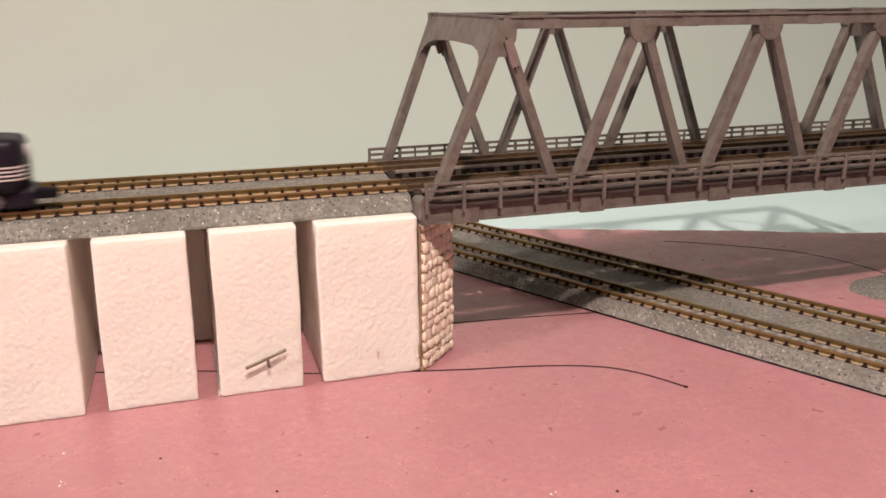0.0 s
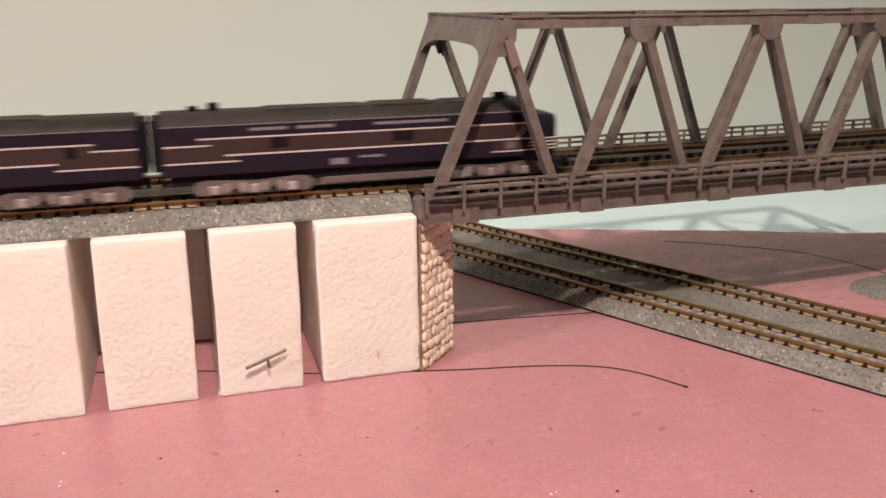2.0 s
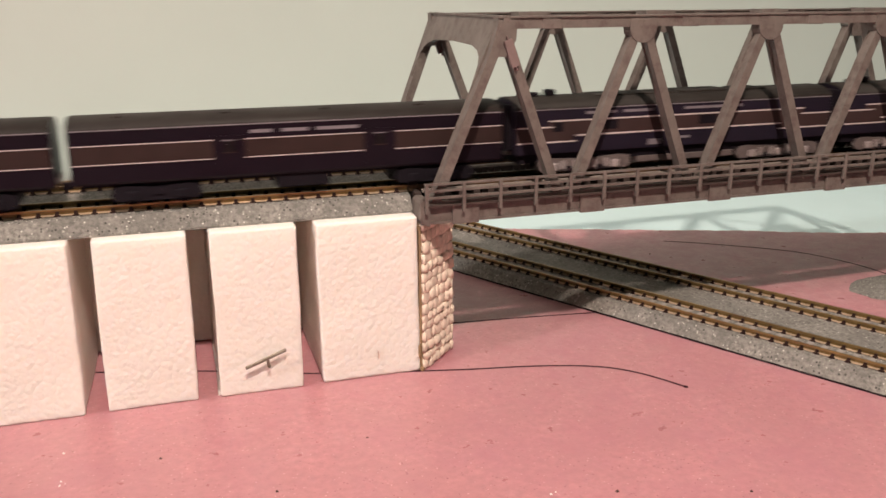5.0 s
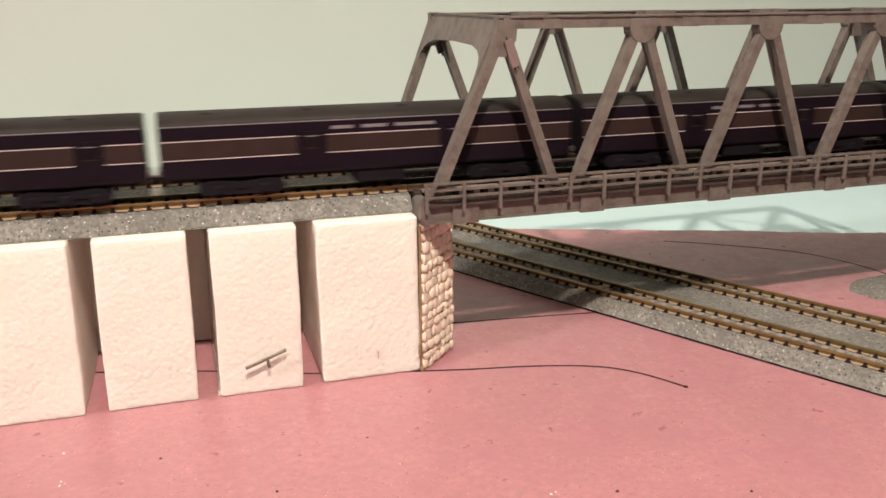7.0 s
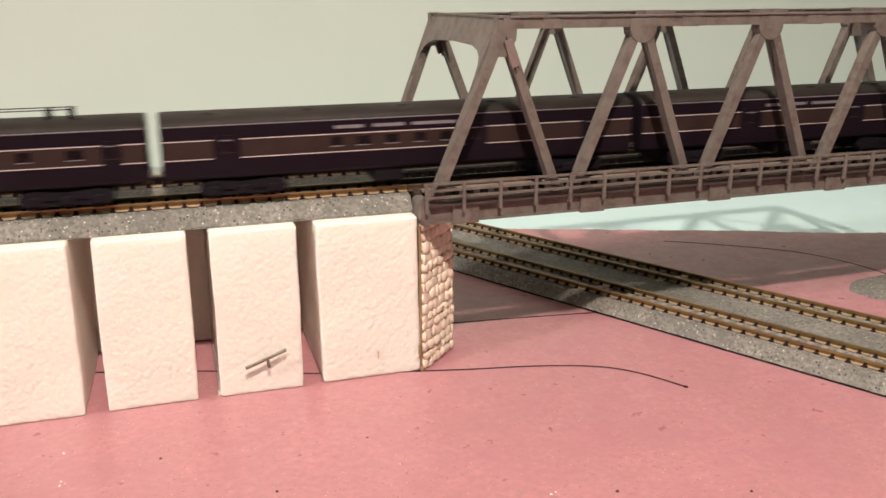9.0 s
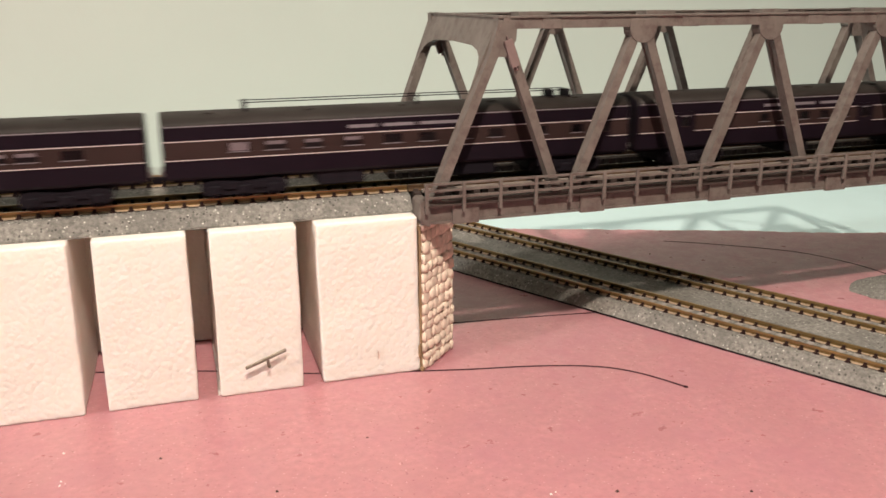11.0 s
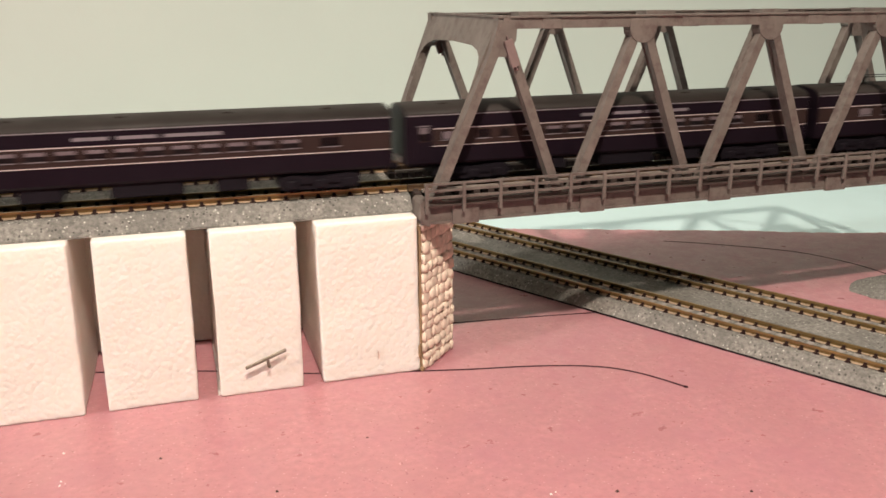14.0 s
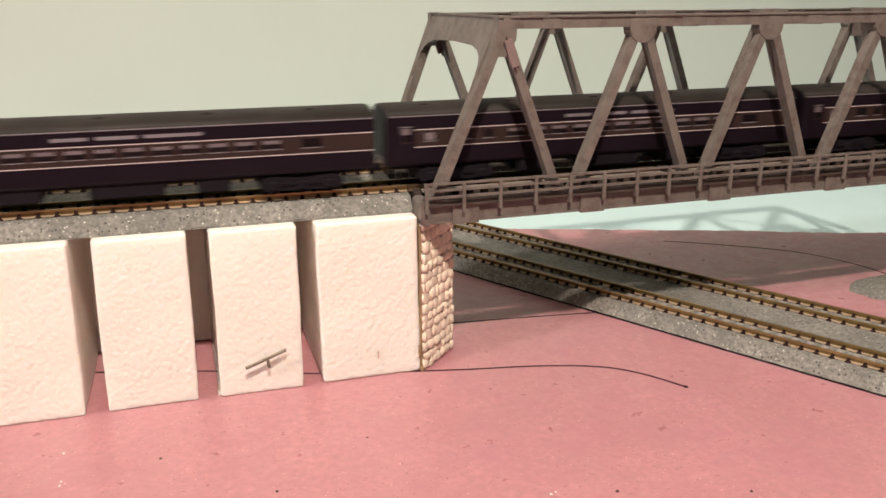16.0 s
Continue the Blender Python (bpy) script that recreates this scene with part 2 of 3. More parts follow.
# ---- the room
def room():
    x0, x1, y0, y1, z0, z1 = -2400, 2400, -3400, 380, -760, 1900
    for name, b in (("wall_north", (x0, x1, y1, y1 + 100, z0, z1)), ("wall_south", (x0, x1, y0 - 100, y0, z0, z1)),
                    ("wall_west", (x0 - 100, x0, y0 - 100, y1 + 100, z0, z1)), ("wall_east", (x1, x1 + 100, y0 - 100, y1 + 100, z0, z1))):
        solo(name, boxed(*b), WALL, "plain pale beige painted room wall", "wall", kind="structure")
    solo("floor", boxed(x0 - 100, x1 + 100, y0 - 100, y1 + 100, z0 - 100, z0), FLOOR, "brown carpeted floor of the room", "floor", kind="structure")
    solo("ceiling", boxed(x0 - 100, x1 + 100, y0 - 100, y1 + 100, z1, z1 + 100), CEIL, "plain white painted ceiling", "ceiling", kind="structure")


room()


# ---- the layout board
def layout_table():
    t = thing("table", (0, 0, -12), "white painted table carrying the model railway board", "table")
    part("tabletop", boxed(-1500, 1400, -700, 376, -40, -12, bevel=2), TABLE_WHITE, t)
    for x in (-1440, 1340):
        for y in (-640, 310):
            part("leg", boxed(x, x + 60, y, y + 60, -760, -40, bevel=2), TABLE_WHITE, t)


def pink_board():
    """The board's back edge is cut by hand: it runs askew and a little ragged."""
    rnd = random.Random(4)
    back = []
    xs = [-1480 + 10 * i for i in range(157)] + [91 + 2.2 * i for i in range(112)] + [345 + 12 * i for i in range(90)]
    for x in xs:
        edge = 187.7 - 0.3763 * x + 2.5 * noise.noise((x * 0.02, 3, 0)) + 1.3 * noise.noise((x * 0.15, 5, 0)) + rnd.uniform(-0.7, 0.7)
        back.append((x, min(max(edge, 66), 330 + rnd.uniform(-0.5, 0.5))))
    keep = [(x, max(y, -100)) for x, y in back]
    bm = prism(bmesh.new(), [(1420, -690), *reversed(keep), (-1490, -690)], -12, 0, "z")
    solo("board", bm, PINK, "pink foam insulation board with speckled surface and cut edge", "foam board", (0, 0, 0))


layout_table()
pink_board()

for k, (ctrl, w) in enumerate((
        ([(-110, 25), (-70, 13), (-39, 4), (-6, -8.5), (38, -19.8), (66, -25.5), (85, -32), (96, -40.7), (104.7, -54.1)], 0.8),
        ([(187, 95), (205, 84), (235.6, 60.2), (248, 38), (252, 20.5), (252, 0)], 0.8),
        ([(51, 20.5), (80, 17.6), (112, 13.4)], 0.8))):
    solo("pen_line", ribbon(smooth_line(ctrl), w, 0), INK, "dark marker line drawn across the pink board", "drawn line", group="marker lines on the board")
solo("pen_dot", cyl(bmesh.new(), (104.9, -54.5, -0.05), 0.8, 0.16), INK, "dark marker dot at the end of a drawn line", "drawn dot")


# ---- foam blocks that carry the upper track
TOP = 52.8


def foam_block(x0, x1, y0, y1, lean=0.0, label="white bead foam block standing under the track", bevel=0.7, seed=0, chamfer=0.0, fine=False):
    bm = bmesh.new()
    nx, ny, nz = (20, 10, 38) if fine else (13, 12, 26)
    rnd = Vector((seed * 3.1, 7.0, 1.0))
    grid = {}
    for i in range(nx + 1):
        for j in range(ny + 1):
            for k in range(nz + 1):
                if i in (0, nx) or j in (0, ny) or k in (0, nz):
                    x, y, z = x0 + (x1 - x0) * i / nx, y0 + (y1 - y0) * j / ny, (TOP - 0.04) * k / nz
                    d = noise.noise_vector(Vector((x, y, z)) * 0.06 + rnd) * 0.35
                    d += noise.noise_vector(Vector((x, y, z)) * 0.55 + rnd) * 0.11
                    if k in (0, nz):
                        d.z = 0
                    if i == 0 and j == 0:
                        y += chamfer
                    elif i == 1 and chamfer:
                        x -= 1.4
                    grid[i, j, k] = bm.verts.new((x + d.x + lean * (0.5 - z / TOP), y + d.y, z + d.z))
    def face(*keys):
        bm.faces.new([grid[k] for k in keys])
    for i in range(nx):
        for j in range(ny):
            for k in (0, nz):
                face((i, j, k), (i + 1, j, k), (i + 1, j + 1, k), (i, j + 1, k))
    for i in range(nx):
        for k in range(nz):
            for j in (0, ny):
                face((i, j, k), (i + 1, j, k), (i + 1, j, k + 1), (i, j, k + 1))
    for j in range(ny):
        for k in range(nz):
            for i in (0, nx):
                face((i, j, k), (i, j + 1, k), (i, j + 1, k + 1), (i, j, k + 1))
    bmesh.ops.recalc_face_normals(bm, faces=bm.faces[:])
    sharp = [e for e in bm.edges if len(e.link_faces) == 2 and e.calc_face_angle(0) > 0.9]
    bmesh.ops.bevel(bm, geom=sharp, offset=bevel, segments=3, affect="EDGES", profile=0.6)
    return solo("foam_block", bm, EPS, label, "foam block", ((x0 + x1) / 2, y0, 0), group="foam blocks under the upper track", smooth=True)


foam_block(-101, -74.5, -17.4, 30, -0.6, seed=1, fine=True)
foam_block(-68.2, -42.1, -17.0, 30, -0.6, seed=2, fine=True)
foam_block(-35.6, -10.0, -17.4, 30, -0.4, "white bead foam block with a bent wire stuck in its face", seed=3, chamfer=1.3, fine=True)
wide_block = foam_block(-4.0, 28.2, -17.2, 30, 0.5, "wide white bead foam block beside the stone-faced abutment", 1.0, seed=4, fine=True)
ORIGIN[wide_block.name] = Vector((12.1, -17.2, 0))
part("dent", boxed(14.0, 14.45, -17.75, -17.0, 6.4, 9.0, bevel=0.15), DENT, wide_block, "small brown dent in the foam")
foam_block(-140, 26, 32, 47, 0, "long white bead foam strip behind the block row", seed=5)
for i in range(11):
    foam_block(-230 - 125 * i, -204 - 125 * i, -17, 47, 0, seed=10 + i)
for i in range(8):
    foam_block(345 + 120 * i, 371 + 120 * i, -12, 54, 0, seed=30 + i)


# ---- the stone-faced abutment under the bridge's end
def abutment():
    t = thing("abutment", (36, 10, 0), "cream cast stone bridge abutment with rough angled face", "abutment")
    core = [(28.6, -16.6), (29.5, -16.6), (42.9, -2.4), (42.9, 42), (31, 53), (28.6, 53)]
    part("core", prism(bmesh.new(), core, 0, 50.2, "z"), STONE_JOINT, t)
    part("edge_strip", boxed(28.35, 29.0, -17.6, -16.2, 0, 49.5, bevel=0.2), GLUE, t, "tan card edge strip")
    a, b = Vector((29.0, -17.2)), Vector((43.6, -2.4))
    part("glue_drip", boxed(27.7, 28.5, -18.1, -17.0, 5.0, 9.4, bevel=0.3), GLUE, t, "dried brown glue drip")
    part("glue_drip", boxed(28.2, 29.6, -18.2, -16.9, 0.0, 1.6, bevel=0.35), GLUE, t, "dried brown glue drip")
    d = (b - a).normalized()
    nrm = Vector((d.y, -d.x))
    length = (b - a).length
    rnd = random.Random(11)
    z = 0.3
    while z < 50.5:
        h = rnd.uniform(2.6, 4.2)
        u = -rnd.uniform(0, 2.5)
        while u < length:
            w = rnd.uniform(2.4, 4.8)
            tilt, bulge = rnd.uniform(-0.22, 0.22), rnd.uniform(-0.35, 0.65)
            u0, u1 = max(u, 0.0) + 0.06, min(u + w, length + rnd.uniform(0, 0.5)) - 0.06
            z1 = min(z + h, 50.2)
            if u1 - u0 > 0.8 and z1 - z > 1:
                bm = bmesh.new()
                rows = []
                for depth, inset in ((-0.6, 0.0), (0.5, 0.0), (0.9 + 0.75 * bulge, 0.3)):
                    ring = []
                    for su, sz in ((0, 0), (0.5, -0.06), (1, 0), (1.04, 0.5), (1, 1), (0.5, 1.05), (0, 1), (-0.04, 0.5)):
                        iu, iz = inset * (u1 - u0) * (0.5 - su) * 1.4, inset * (z1 - z) * (0.5 - sz) * 1.2
                        uu = u0 + su * (u1 - u0) + iu + rnd.uniform(-0.28, 0.28)
                        zz = max(0.0, z + 0.03 + sz * (z1 - z - 0.06) + iz + tilt * (uu - u0) + rnd.uniform(-0.38, 0.38))
                        p = a + d * uu + nrm * (depth + rnd.uniform(-0.15, 0.15))
                        ring.append(bm.verts.new((p.x, p.y, zz)))
                    rows.append(ring)
                for r0, r1 in zip(rows, rows[1:]):
                    for i in range(8):
                        bm.faces.new((r0[i], r0[(i + 1) % 8], r1[(i + 1) % 8], r1[i]))
                bm.faces.new(rows[-1]), bm.faces.new(rows[0][::-1])
                part("stone", bm, STONE, t, "", True)
            u += w
        z += h


abutment()


def bent_wire():
    bm = bmesh.new()
    beam(bm, (-27.9, -20.2, 9.9), (-15.3, -19.6, 14.2), 0.95, 0.9)
    bmesh.ops.bevel(bm, geom=bm.edges[:], offset=0.2, segments=1, affect="EDGES")
    beam(bm, (-21.2, -19.9, 12.1), (-20.7, -19.3, 8.9), 0.9, 0.8)
    beam(bm, (-20.7, -19.6, 9.2), (-20.8, -16.4, 8.1), 0.8, 0.8)
    solo("wire_nail", bm, NAIL, "bent grey steel wire nail stuck in foam", "nail", (-20.4, -16.9, 8.2))


bent_wire()

# ---- double track on ballasted roadbed
PITCH = 5.058


def rail_bm(x0, x1, y, z):
    prof = [(y - 0.75, z), (y + 0.75, z), (y + 0.7, z + 0.28), (y + 0.2, z + 0.45), (y + 0.2, z + 1.3), (y + 0.42, z + 1.5), (y + 0.42, z + 2.05),
            (y - 0.42, z + 2.05), (y - 0.42, z + 1.5), (y - 0.2, z + 1.3), (y - 0.2, z + 0.45), (y - 0.7, z + 0.28)]
    bm = prism(bmesh.new(), prof, x0, x1, "x", 1)
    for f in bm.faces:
        # slot 0 is the head, 2 the foot coloured as lit, 1 the web coloured as shaded
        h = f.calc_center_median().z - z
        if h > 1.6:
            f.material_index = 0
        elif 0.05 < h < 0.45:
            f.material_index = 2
    return bm


def sleeper_bm():
    bm = bmesh.new()
    prism(bm, [(-1.2, -0.6), (1.2, -0.6), (1.0, 0.0), (-1.0, 0.0)], -7.0, 7.0, "y", 0)
    for y in (-4.85, 4.85):
        for s in (-1, 1):
            reach = 1.75 if s * y > 0 else 1.5
            prism(bm, [(y + s * 0.24, 0.4), (y + s * 0.24, 1.2), (y + s * 0.6, 1.1), (y + s * 0.85, 0.4)], -0.5, 0.5, "x", 1)
            prism(bm, [(y + s * 0.5, -0.2), (y + s * 0.5, 0.75), (y + s * 1.0, 0.6), (y + s * reach, 0.1), (y + s * reach, -0.2)], -0.55, 0.55, "x", 1)
            prism(bm, [(y + s * 0.75, -0.2), (y + s * 0.75, 0.3), (y + s * (reach - 0.1), 0.08), (y + s * (reach - 0.1), -0.2)], -0.95, 0.95, "x", 1)
    return bm


SLEEPER_MESH = mesh_of("sleeper", sleeper_bm(), [SLEEPER, CHAIR])


def double_track(name, origin, rz, x0, x1, fine0, fine1, phases, label):
    """Two parallel lines in one roadbed, laid along x in the track's own space; rail foot is 5.4 mm above the base."""
    t = thing(name, origin, label, "model track", rz=rz if rz else 0.0)
    ORIGIN[t.name] = Vector((0, 0, 0))
    bm = bmesh.new()
    n = max(8, int((x1 - x0) / 4))
    prof = [(-12.0, 0.0), (-12.0, 0.7), (-8.9, 4.9), (-8.2, 5.15), (0, 5.15), (8.2, 5.15), (12, 4.9), (16.5, 4.75), (21, 4.9), (24.8, 5.15), (33, 5.15),
            (41.2, 5.15), (41.9, 4.9), (45, 0.7), (45, 0.0)]
    rings = []
    for i in range(n + 1):
        x = x0 + (x1 - x0) * i / n
        rings.append([bm.verts.new((x, y, z + (0.22 * noise.noise((x * 0.5, y * 0.5, 2)) if 0.5 < z else 0))) for y, z in prof])
    for a, b in zip(rings, rings[1:]):
        for i in range(len(prof)):
            j = (i + 1) % len(prof)
            f = bm.faces.new((a[i], a[j], b[j], b[i]))
            f.material_index = 1 if name == "lower_track" and i in (0, len(prof) - 2, len(prof) - 1) else 0
    bm.faces.new(rings[0]), bm.faces.new(rings[-1][::-1])
    bed = part("roadbed", bm, [BALLAST, BASE_EDGE], t, "grey speckled ballast roadbed")
    for y in (0, 33):
        for s in (-4.85, 4.85):
            part("rail", rail_bm(x0, x1, y + s, 5.45), [RAIL, RAIL_WEB_SHADED, RAIL_FOOT_LIT], t)
    for y, ph in zip((0, 33), phases):
        far = bmesh.new()
        i = math.ceil((x0 - ph) / PITCH)
        while ph + i * PITCH < x1 - 1:
            x = ph + i * PITCH
            if fine0 <= x <= fine1:
                piece("sleeper", SLEEPER_MESH, t, (x, y, 5.45))
            elif x > x0 + 1:
                box(far, x - 1.1, x + 1.1, y - 7, y + 7, 4.9, 5.45, 0)
            i += 1
        if far.verts:
            tagged(part("sleeper_run", far, SLEEPER, t), kind="stuff")
        else:
            far.free()
    return t


double_track("upper_track", (0, 0, TOP), 0, -1450, 28.0, -125, 28, (-81.88, -77.69), "grey ballasted double track with bronze rails on foam blocks")
double_track("lower_track", (129.07, 0, 0), math.degrees(-1.072), -160, 330, -160, 130, (9.56, 41.54), "grey ballasted double track crossing the pink board under the bridge")
double_track("upper_track", (276.2, 4.6, TOP), 1.09, 0.5, 930, 0, 0, (2, 2), "grey ballasted double track beyond the bridge")


def ballast_mound():
    """The rounded end of a loose piece of ballasted roadbed."""
    bm = bmesh.new()
    rnd = random.Random(5)
    rings = []
    for k, (r, z) in enumerate(((1.0, 0.0), (0.97, 0.9), (0.86, 1.9), (0.72, 2.5), (0.45, 2.9), (0.15, 3.0))):
        ring = []
        for i in range(40):
            a = 2 * math.pi * i / 40
            wob = 1 + 0.05 * noise.noise((math.cos(a) * 3, math.sin(a) * 3, 1)) + rnd.uniform(-0.012, 0.012)
            ring.append(bm.verts.new((252 + 31 * r * wob * math.copysign(abs(math.cos(a)) ** 0.8, math.cos(a)), 0.5 + 15.5 * r * wob * math.copysign(abs(math.sin(a)) ** 0.8, math.sin(a)), 0.7 * z + (rnd.uniform(-0.25, 0.25) if k else 0))))
        rings.append(ring)
    for a, b in zip(rings, rings[1:]):
        for i in range(40):
            bm.faces.new((a[i], a[(i + 1) % 40], b[(i + 1) % 40], b[i]))
    bm.faces.new(rings[-1])
    solo("ballast_mound", bm, BALLAST, "rounded low mound of grey ballast on the pink board", "ballast", (249, -4, 0), smooth=True)


ballast_mound()


# ---- the truss bridge, in its own space: x along, y across, centre line at y = 0
def truss_bridge():
    t = thing("truss_bridge", (27.68, 16.44, 0), "weathered brown-grey plastic double-track truss bridge on abutments", "bridge", rz=1.09)
    L, PL, W = 248.0, 49.6, 33.8
    zb, zt0, zt1 = 55.5, 109.2, 112.9
    # deck
    for y0, y1 in ((-26, -13), (-8.5, 8.5), (13, 26)):
        part("deck_plate", boxed(1.5, L - 1.5, y0, y1, 53.6, 55.4), BRIDGE_DARK, t, "dark bridge deck plate")
    for y in (-25, -14, 14, 25):
        part("stringer", boxed(2, L - 2, y - 1, y + 1, 51.9, 53.6), BRIDGE_DARK, t)
    for i in range(11):
        x = 2 + i * (L - 4) / 10
        part("cross_beam", boxed(x - 1, x + 1, -33, 33, 52.2, 53.5), BRIDGE_DARK, t)
    for s in (-1, 1):
        yy = s * W
        g = prism(bmesh.new(), [(yy - 2.2, 50.3), (yy + 2.2, 50.3), (yy + 2.2, 51.0), (yy + 1.6, 51.0), (yy + 1.6, 56.9), (yy + 2.2, 56.9), (yy + 2.2, 57.5),
                                (yy - 2.2, 57.5), (yy - 2.2, 56.9), (yy - 1.6, 56.9), (yy - 1.6, 51.0), (yy - 2.2, 51.0)], 0.3, L - 0.3)
        part("side_girder", g, BRIDGE, t)
        for k in range(6):
            x = min(max(k * PL, 5), L - 5)
            if k < 5:
                part("splice_plate", boxed(x + 5.5, x + 14.5, min(yy + s * 1.5, yy + s * 2.5), max(yy + s * 1.5, yy + s * 2.5), 49.8, 56.2, bevel=0.15), BRIDGE, t)
        # top chord
        c = prism(bmesh.new(), [(yy - 2.0, zt0), (yy + 2.0, zt0), (yy + 2.0, zt1 - 0.5), (yy + 2.5, zt1 - 0.5), (yy + 2.5, zt1), (yy - 2.5, zt1),
                                (yy - 2.5, zt1 - 0.5), (yy - 2.0, zt1 - 0.5)], 25.3, L - 25.3)
        part("top_chord", c, BRIDGE, t)
        # end posts and diagonals
        for k in range(5):
            xt = (26.1, 75.0, 123.8, 172.6, 223.2)[k] if s < 0 else (27.0, 75.8, 125.4, 175.0, 223.2)[k]
            for d in (-1, 1):
                joint = k + (d + 1) // 2
                xb = (PL * joint - 0.5 * joint + 0.7 if s < 0 else PL * joint + (1.6 if joint < 2 else 0.8)) - d * 2.2
                end = (k == 0 and d < 0) or (k == 4 and d > 0)
                p, q = (xb, yy, zb), (xt + d * 1.6, yy, 108.5)
                if end:
                    shift = (1.4 if s < 0 else 2.7) if d < 0 else 0.0
                    m = flanged((xb + shift, yy, zb), (xt + (2.4 if s < 0 else 0.8) * (d < 0), yy, zt1 - 0.5), 2.9, 5.0, 0.6, 0.86)
                else:
                    m = flanged(p, q, 2.9, 4.0, 0.55, 0.85)
                part("end_post" if end else "diagonal", m, BRIDGE, t)
            # gusset at the chord: rounded lower edge
            g = bmesh.new()
            r = 4.7
            cx = xt
            prof = [(cx - r, zt1 - 1)] + [(cx + r * math.cos(math.pi + math.pi * i / 14), zt0 - 0.4 + (4.6 * math.sin(math.pi + math.pi * i / 14))) for i in range(15)] + [(cx + r, zt1 - 1)]
            if k in (0, 4):
                e = 1 if k == 0 else -1
                prof = [(cx - e * 0.5, zt1 - 1), (cx - e * 3.6, 101.2), (cx + e * 1.7, 100.9), (cx + e * 5.0, 105.8), (cx + e * 5.2, 108.5), (cx + e * 5.2, zt1 - 1)]
            prism(g, prof, yy - 2.3, yy + 2.3, "y")
            part("gusset", g, BRIDGE, t)
        # rounded plate on the first diagonal
        m = bmesh.new()
        beam(m, (27.7, yy + s * 2.6, 107.2), (31.3, yy + s * 2.6, 97.0), 2.7, 1.6)
        bmesh.ops.bevel(m, geom=[e for e in m.edges if abs(e.verts[0].co.y - e.verts[1].co.y) > 1], offset=1.2, segments=4, affect="EDGES")
        part("cover_plate", m, PRIMER, t, "pinkish rounded cover plate")
        for x in (43.0, 92.5, 142.0, 191.0):
            part("chord_splice", boxed(x - 3.2, x + 3.2, yy - 2.25, yy + 2.25, zt0 - 0.15, zt1 - 0.6, bevel=0.15), BRIDGE, t)
        # walkway and its railing
        yo = s * 37.3
        part("walkway", boxed(1, L - 1, min(yy + s * 2.3, yo), max(yy + s * 2.3, yo), 56.0, 56.6), BRIDGE_DARK, t)
        drop = 0.0 if s < 0 else 1.1
        for z in (59.0 - drop, 61.2 - drop, 63.3 - drop):
            part("handrail", boxed(1, L - 1, yo - 0.4, yo + 0.4, z - (0.36 if s < 0 else 0.48), z + (0.36 if s < 0 else 0.48)), BRIDGE, t)
        for i in range(21):
            x = 1.6 + i * (L - 3.2) / 20
            m = bmesh.new()
            box(m, x - 0.5, x + 0.5, yo - 0.5 + s * 0.3, yo + 0.5 + s * 0.3, 54.2, 63.7 - drop)
            prism(m, [(min(yy + s * 1.5, yo), 55.9), (max(yy + s * 1.5, yo), 55.9), (yo, 54.2)], x - 0.4, x + 0.4, "x")
            part("railing_post", m, BRIDGE, t)
            if i < 20 and s > 0:
                xm = x + (L - 3.2) / 40
                part("baluster", boxed(xm - 0.35, xm + 0.35, yo - 0.35, yo + 0.35, 56.4, 63.5 - drop), BRIDGE, t)
    # portals in the plane of the end posts
    for e, xb, xt in ((1, 4.4, 27.4), (-1, L - 1.9, L - 24.5)):
        def on(y, h):
            f = (h - zb) / (112.4 - zb)
            return Vector((xb + (xt - xb) * f, y, h))
        m = bmesh.new()
        low = [(-W + 1.6, 90), (-W + 2.2, 95), (-W + 3.0, 98.6), (-W + 4.8, 100.9), (-W + 8, 102.5), (-W + 14, 103.8), (0, 104.3)]
        low = low + [(-y, z) for y, z in reversed(low[:-1])]
        cols = []
        for y, z in low:
            y2 = y if abs(y) < W - 1.7 else math.copysign(W, y)
            cols.append([m.verts.new(on(yy, h) + Vector((dx, 0, 0))) for yy, h, dx in ((y, z, -e * 1.2), (y2, 112.7, -e * 1.2), (y2, 112.7, e * 1.2), (y, z, e * 1.2))])
        for a, b in zip(cols, cols[1:]):
            for q in range(4):
                m.faces.new((a[q], a[(q + 1) % 4], b[(q + 1) % 4], b[q]))
        m.faces.new(cols[0]), m.faces.new(cols[-1][::-1])
        part("portal", m, BRIDGE, t, "arched portal frame")
        part("portal_cap", boxed(min(xt - 1.6, xt + 1.6), max(xt - 1.6, xt + 1.6), -W - 2.4, W + 2.4, 112.5, 113.1), BRIDGE, t)
    for e, x in ((-1, 0.0), (1, L)):
        m = prism(bmesh.new(), [(x - e * 3.0, 49.6), (x - e * 0.9, 50.4), (x + e * 0.1, 52.0), (x + e * 0.1, 57.0), (x - e * 0.8, 58.0), (x - e * 3.0, 58.0)], -36.5, -27.2, "y")
        part("bearing", m, BRIDGE, t, "stepped end bearing of the girder")
        m = prism(bmesh.new(), [(x - e * 3.0, 49.6), (x - e * 0.9, 50.4), (x + e * 0.1, 52.0), (x + e * 0.1, 57.0), (x - e * 0.8, 58.0), (x - e * 3.0, 58.0)], 29.0, 36.5, "y")
        part("bearing", m, BRIDGE, t, "stepped end bearing of the girder")
    # top bracing
    for k in range(5):
        x = PL * (k + 0.5) + (2 if k < 4 else -1)
        if 0 < k < 4:
            part("top_strut", boxed(x - 1.4, x + 1.4, -W, W, 109.6, 111.8), BRIDGE, t)
        if k < 4:
            x2 = PL * (k + 1.5) + (2 if k + 1 < 4 else -1)
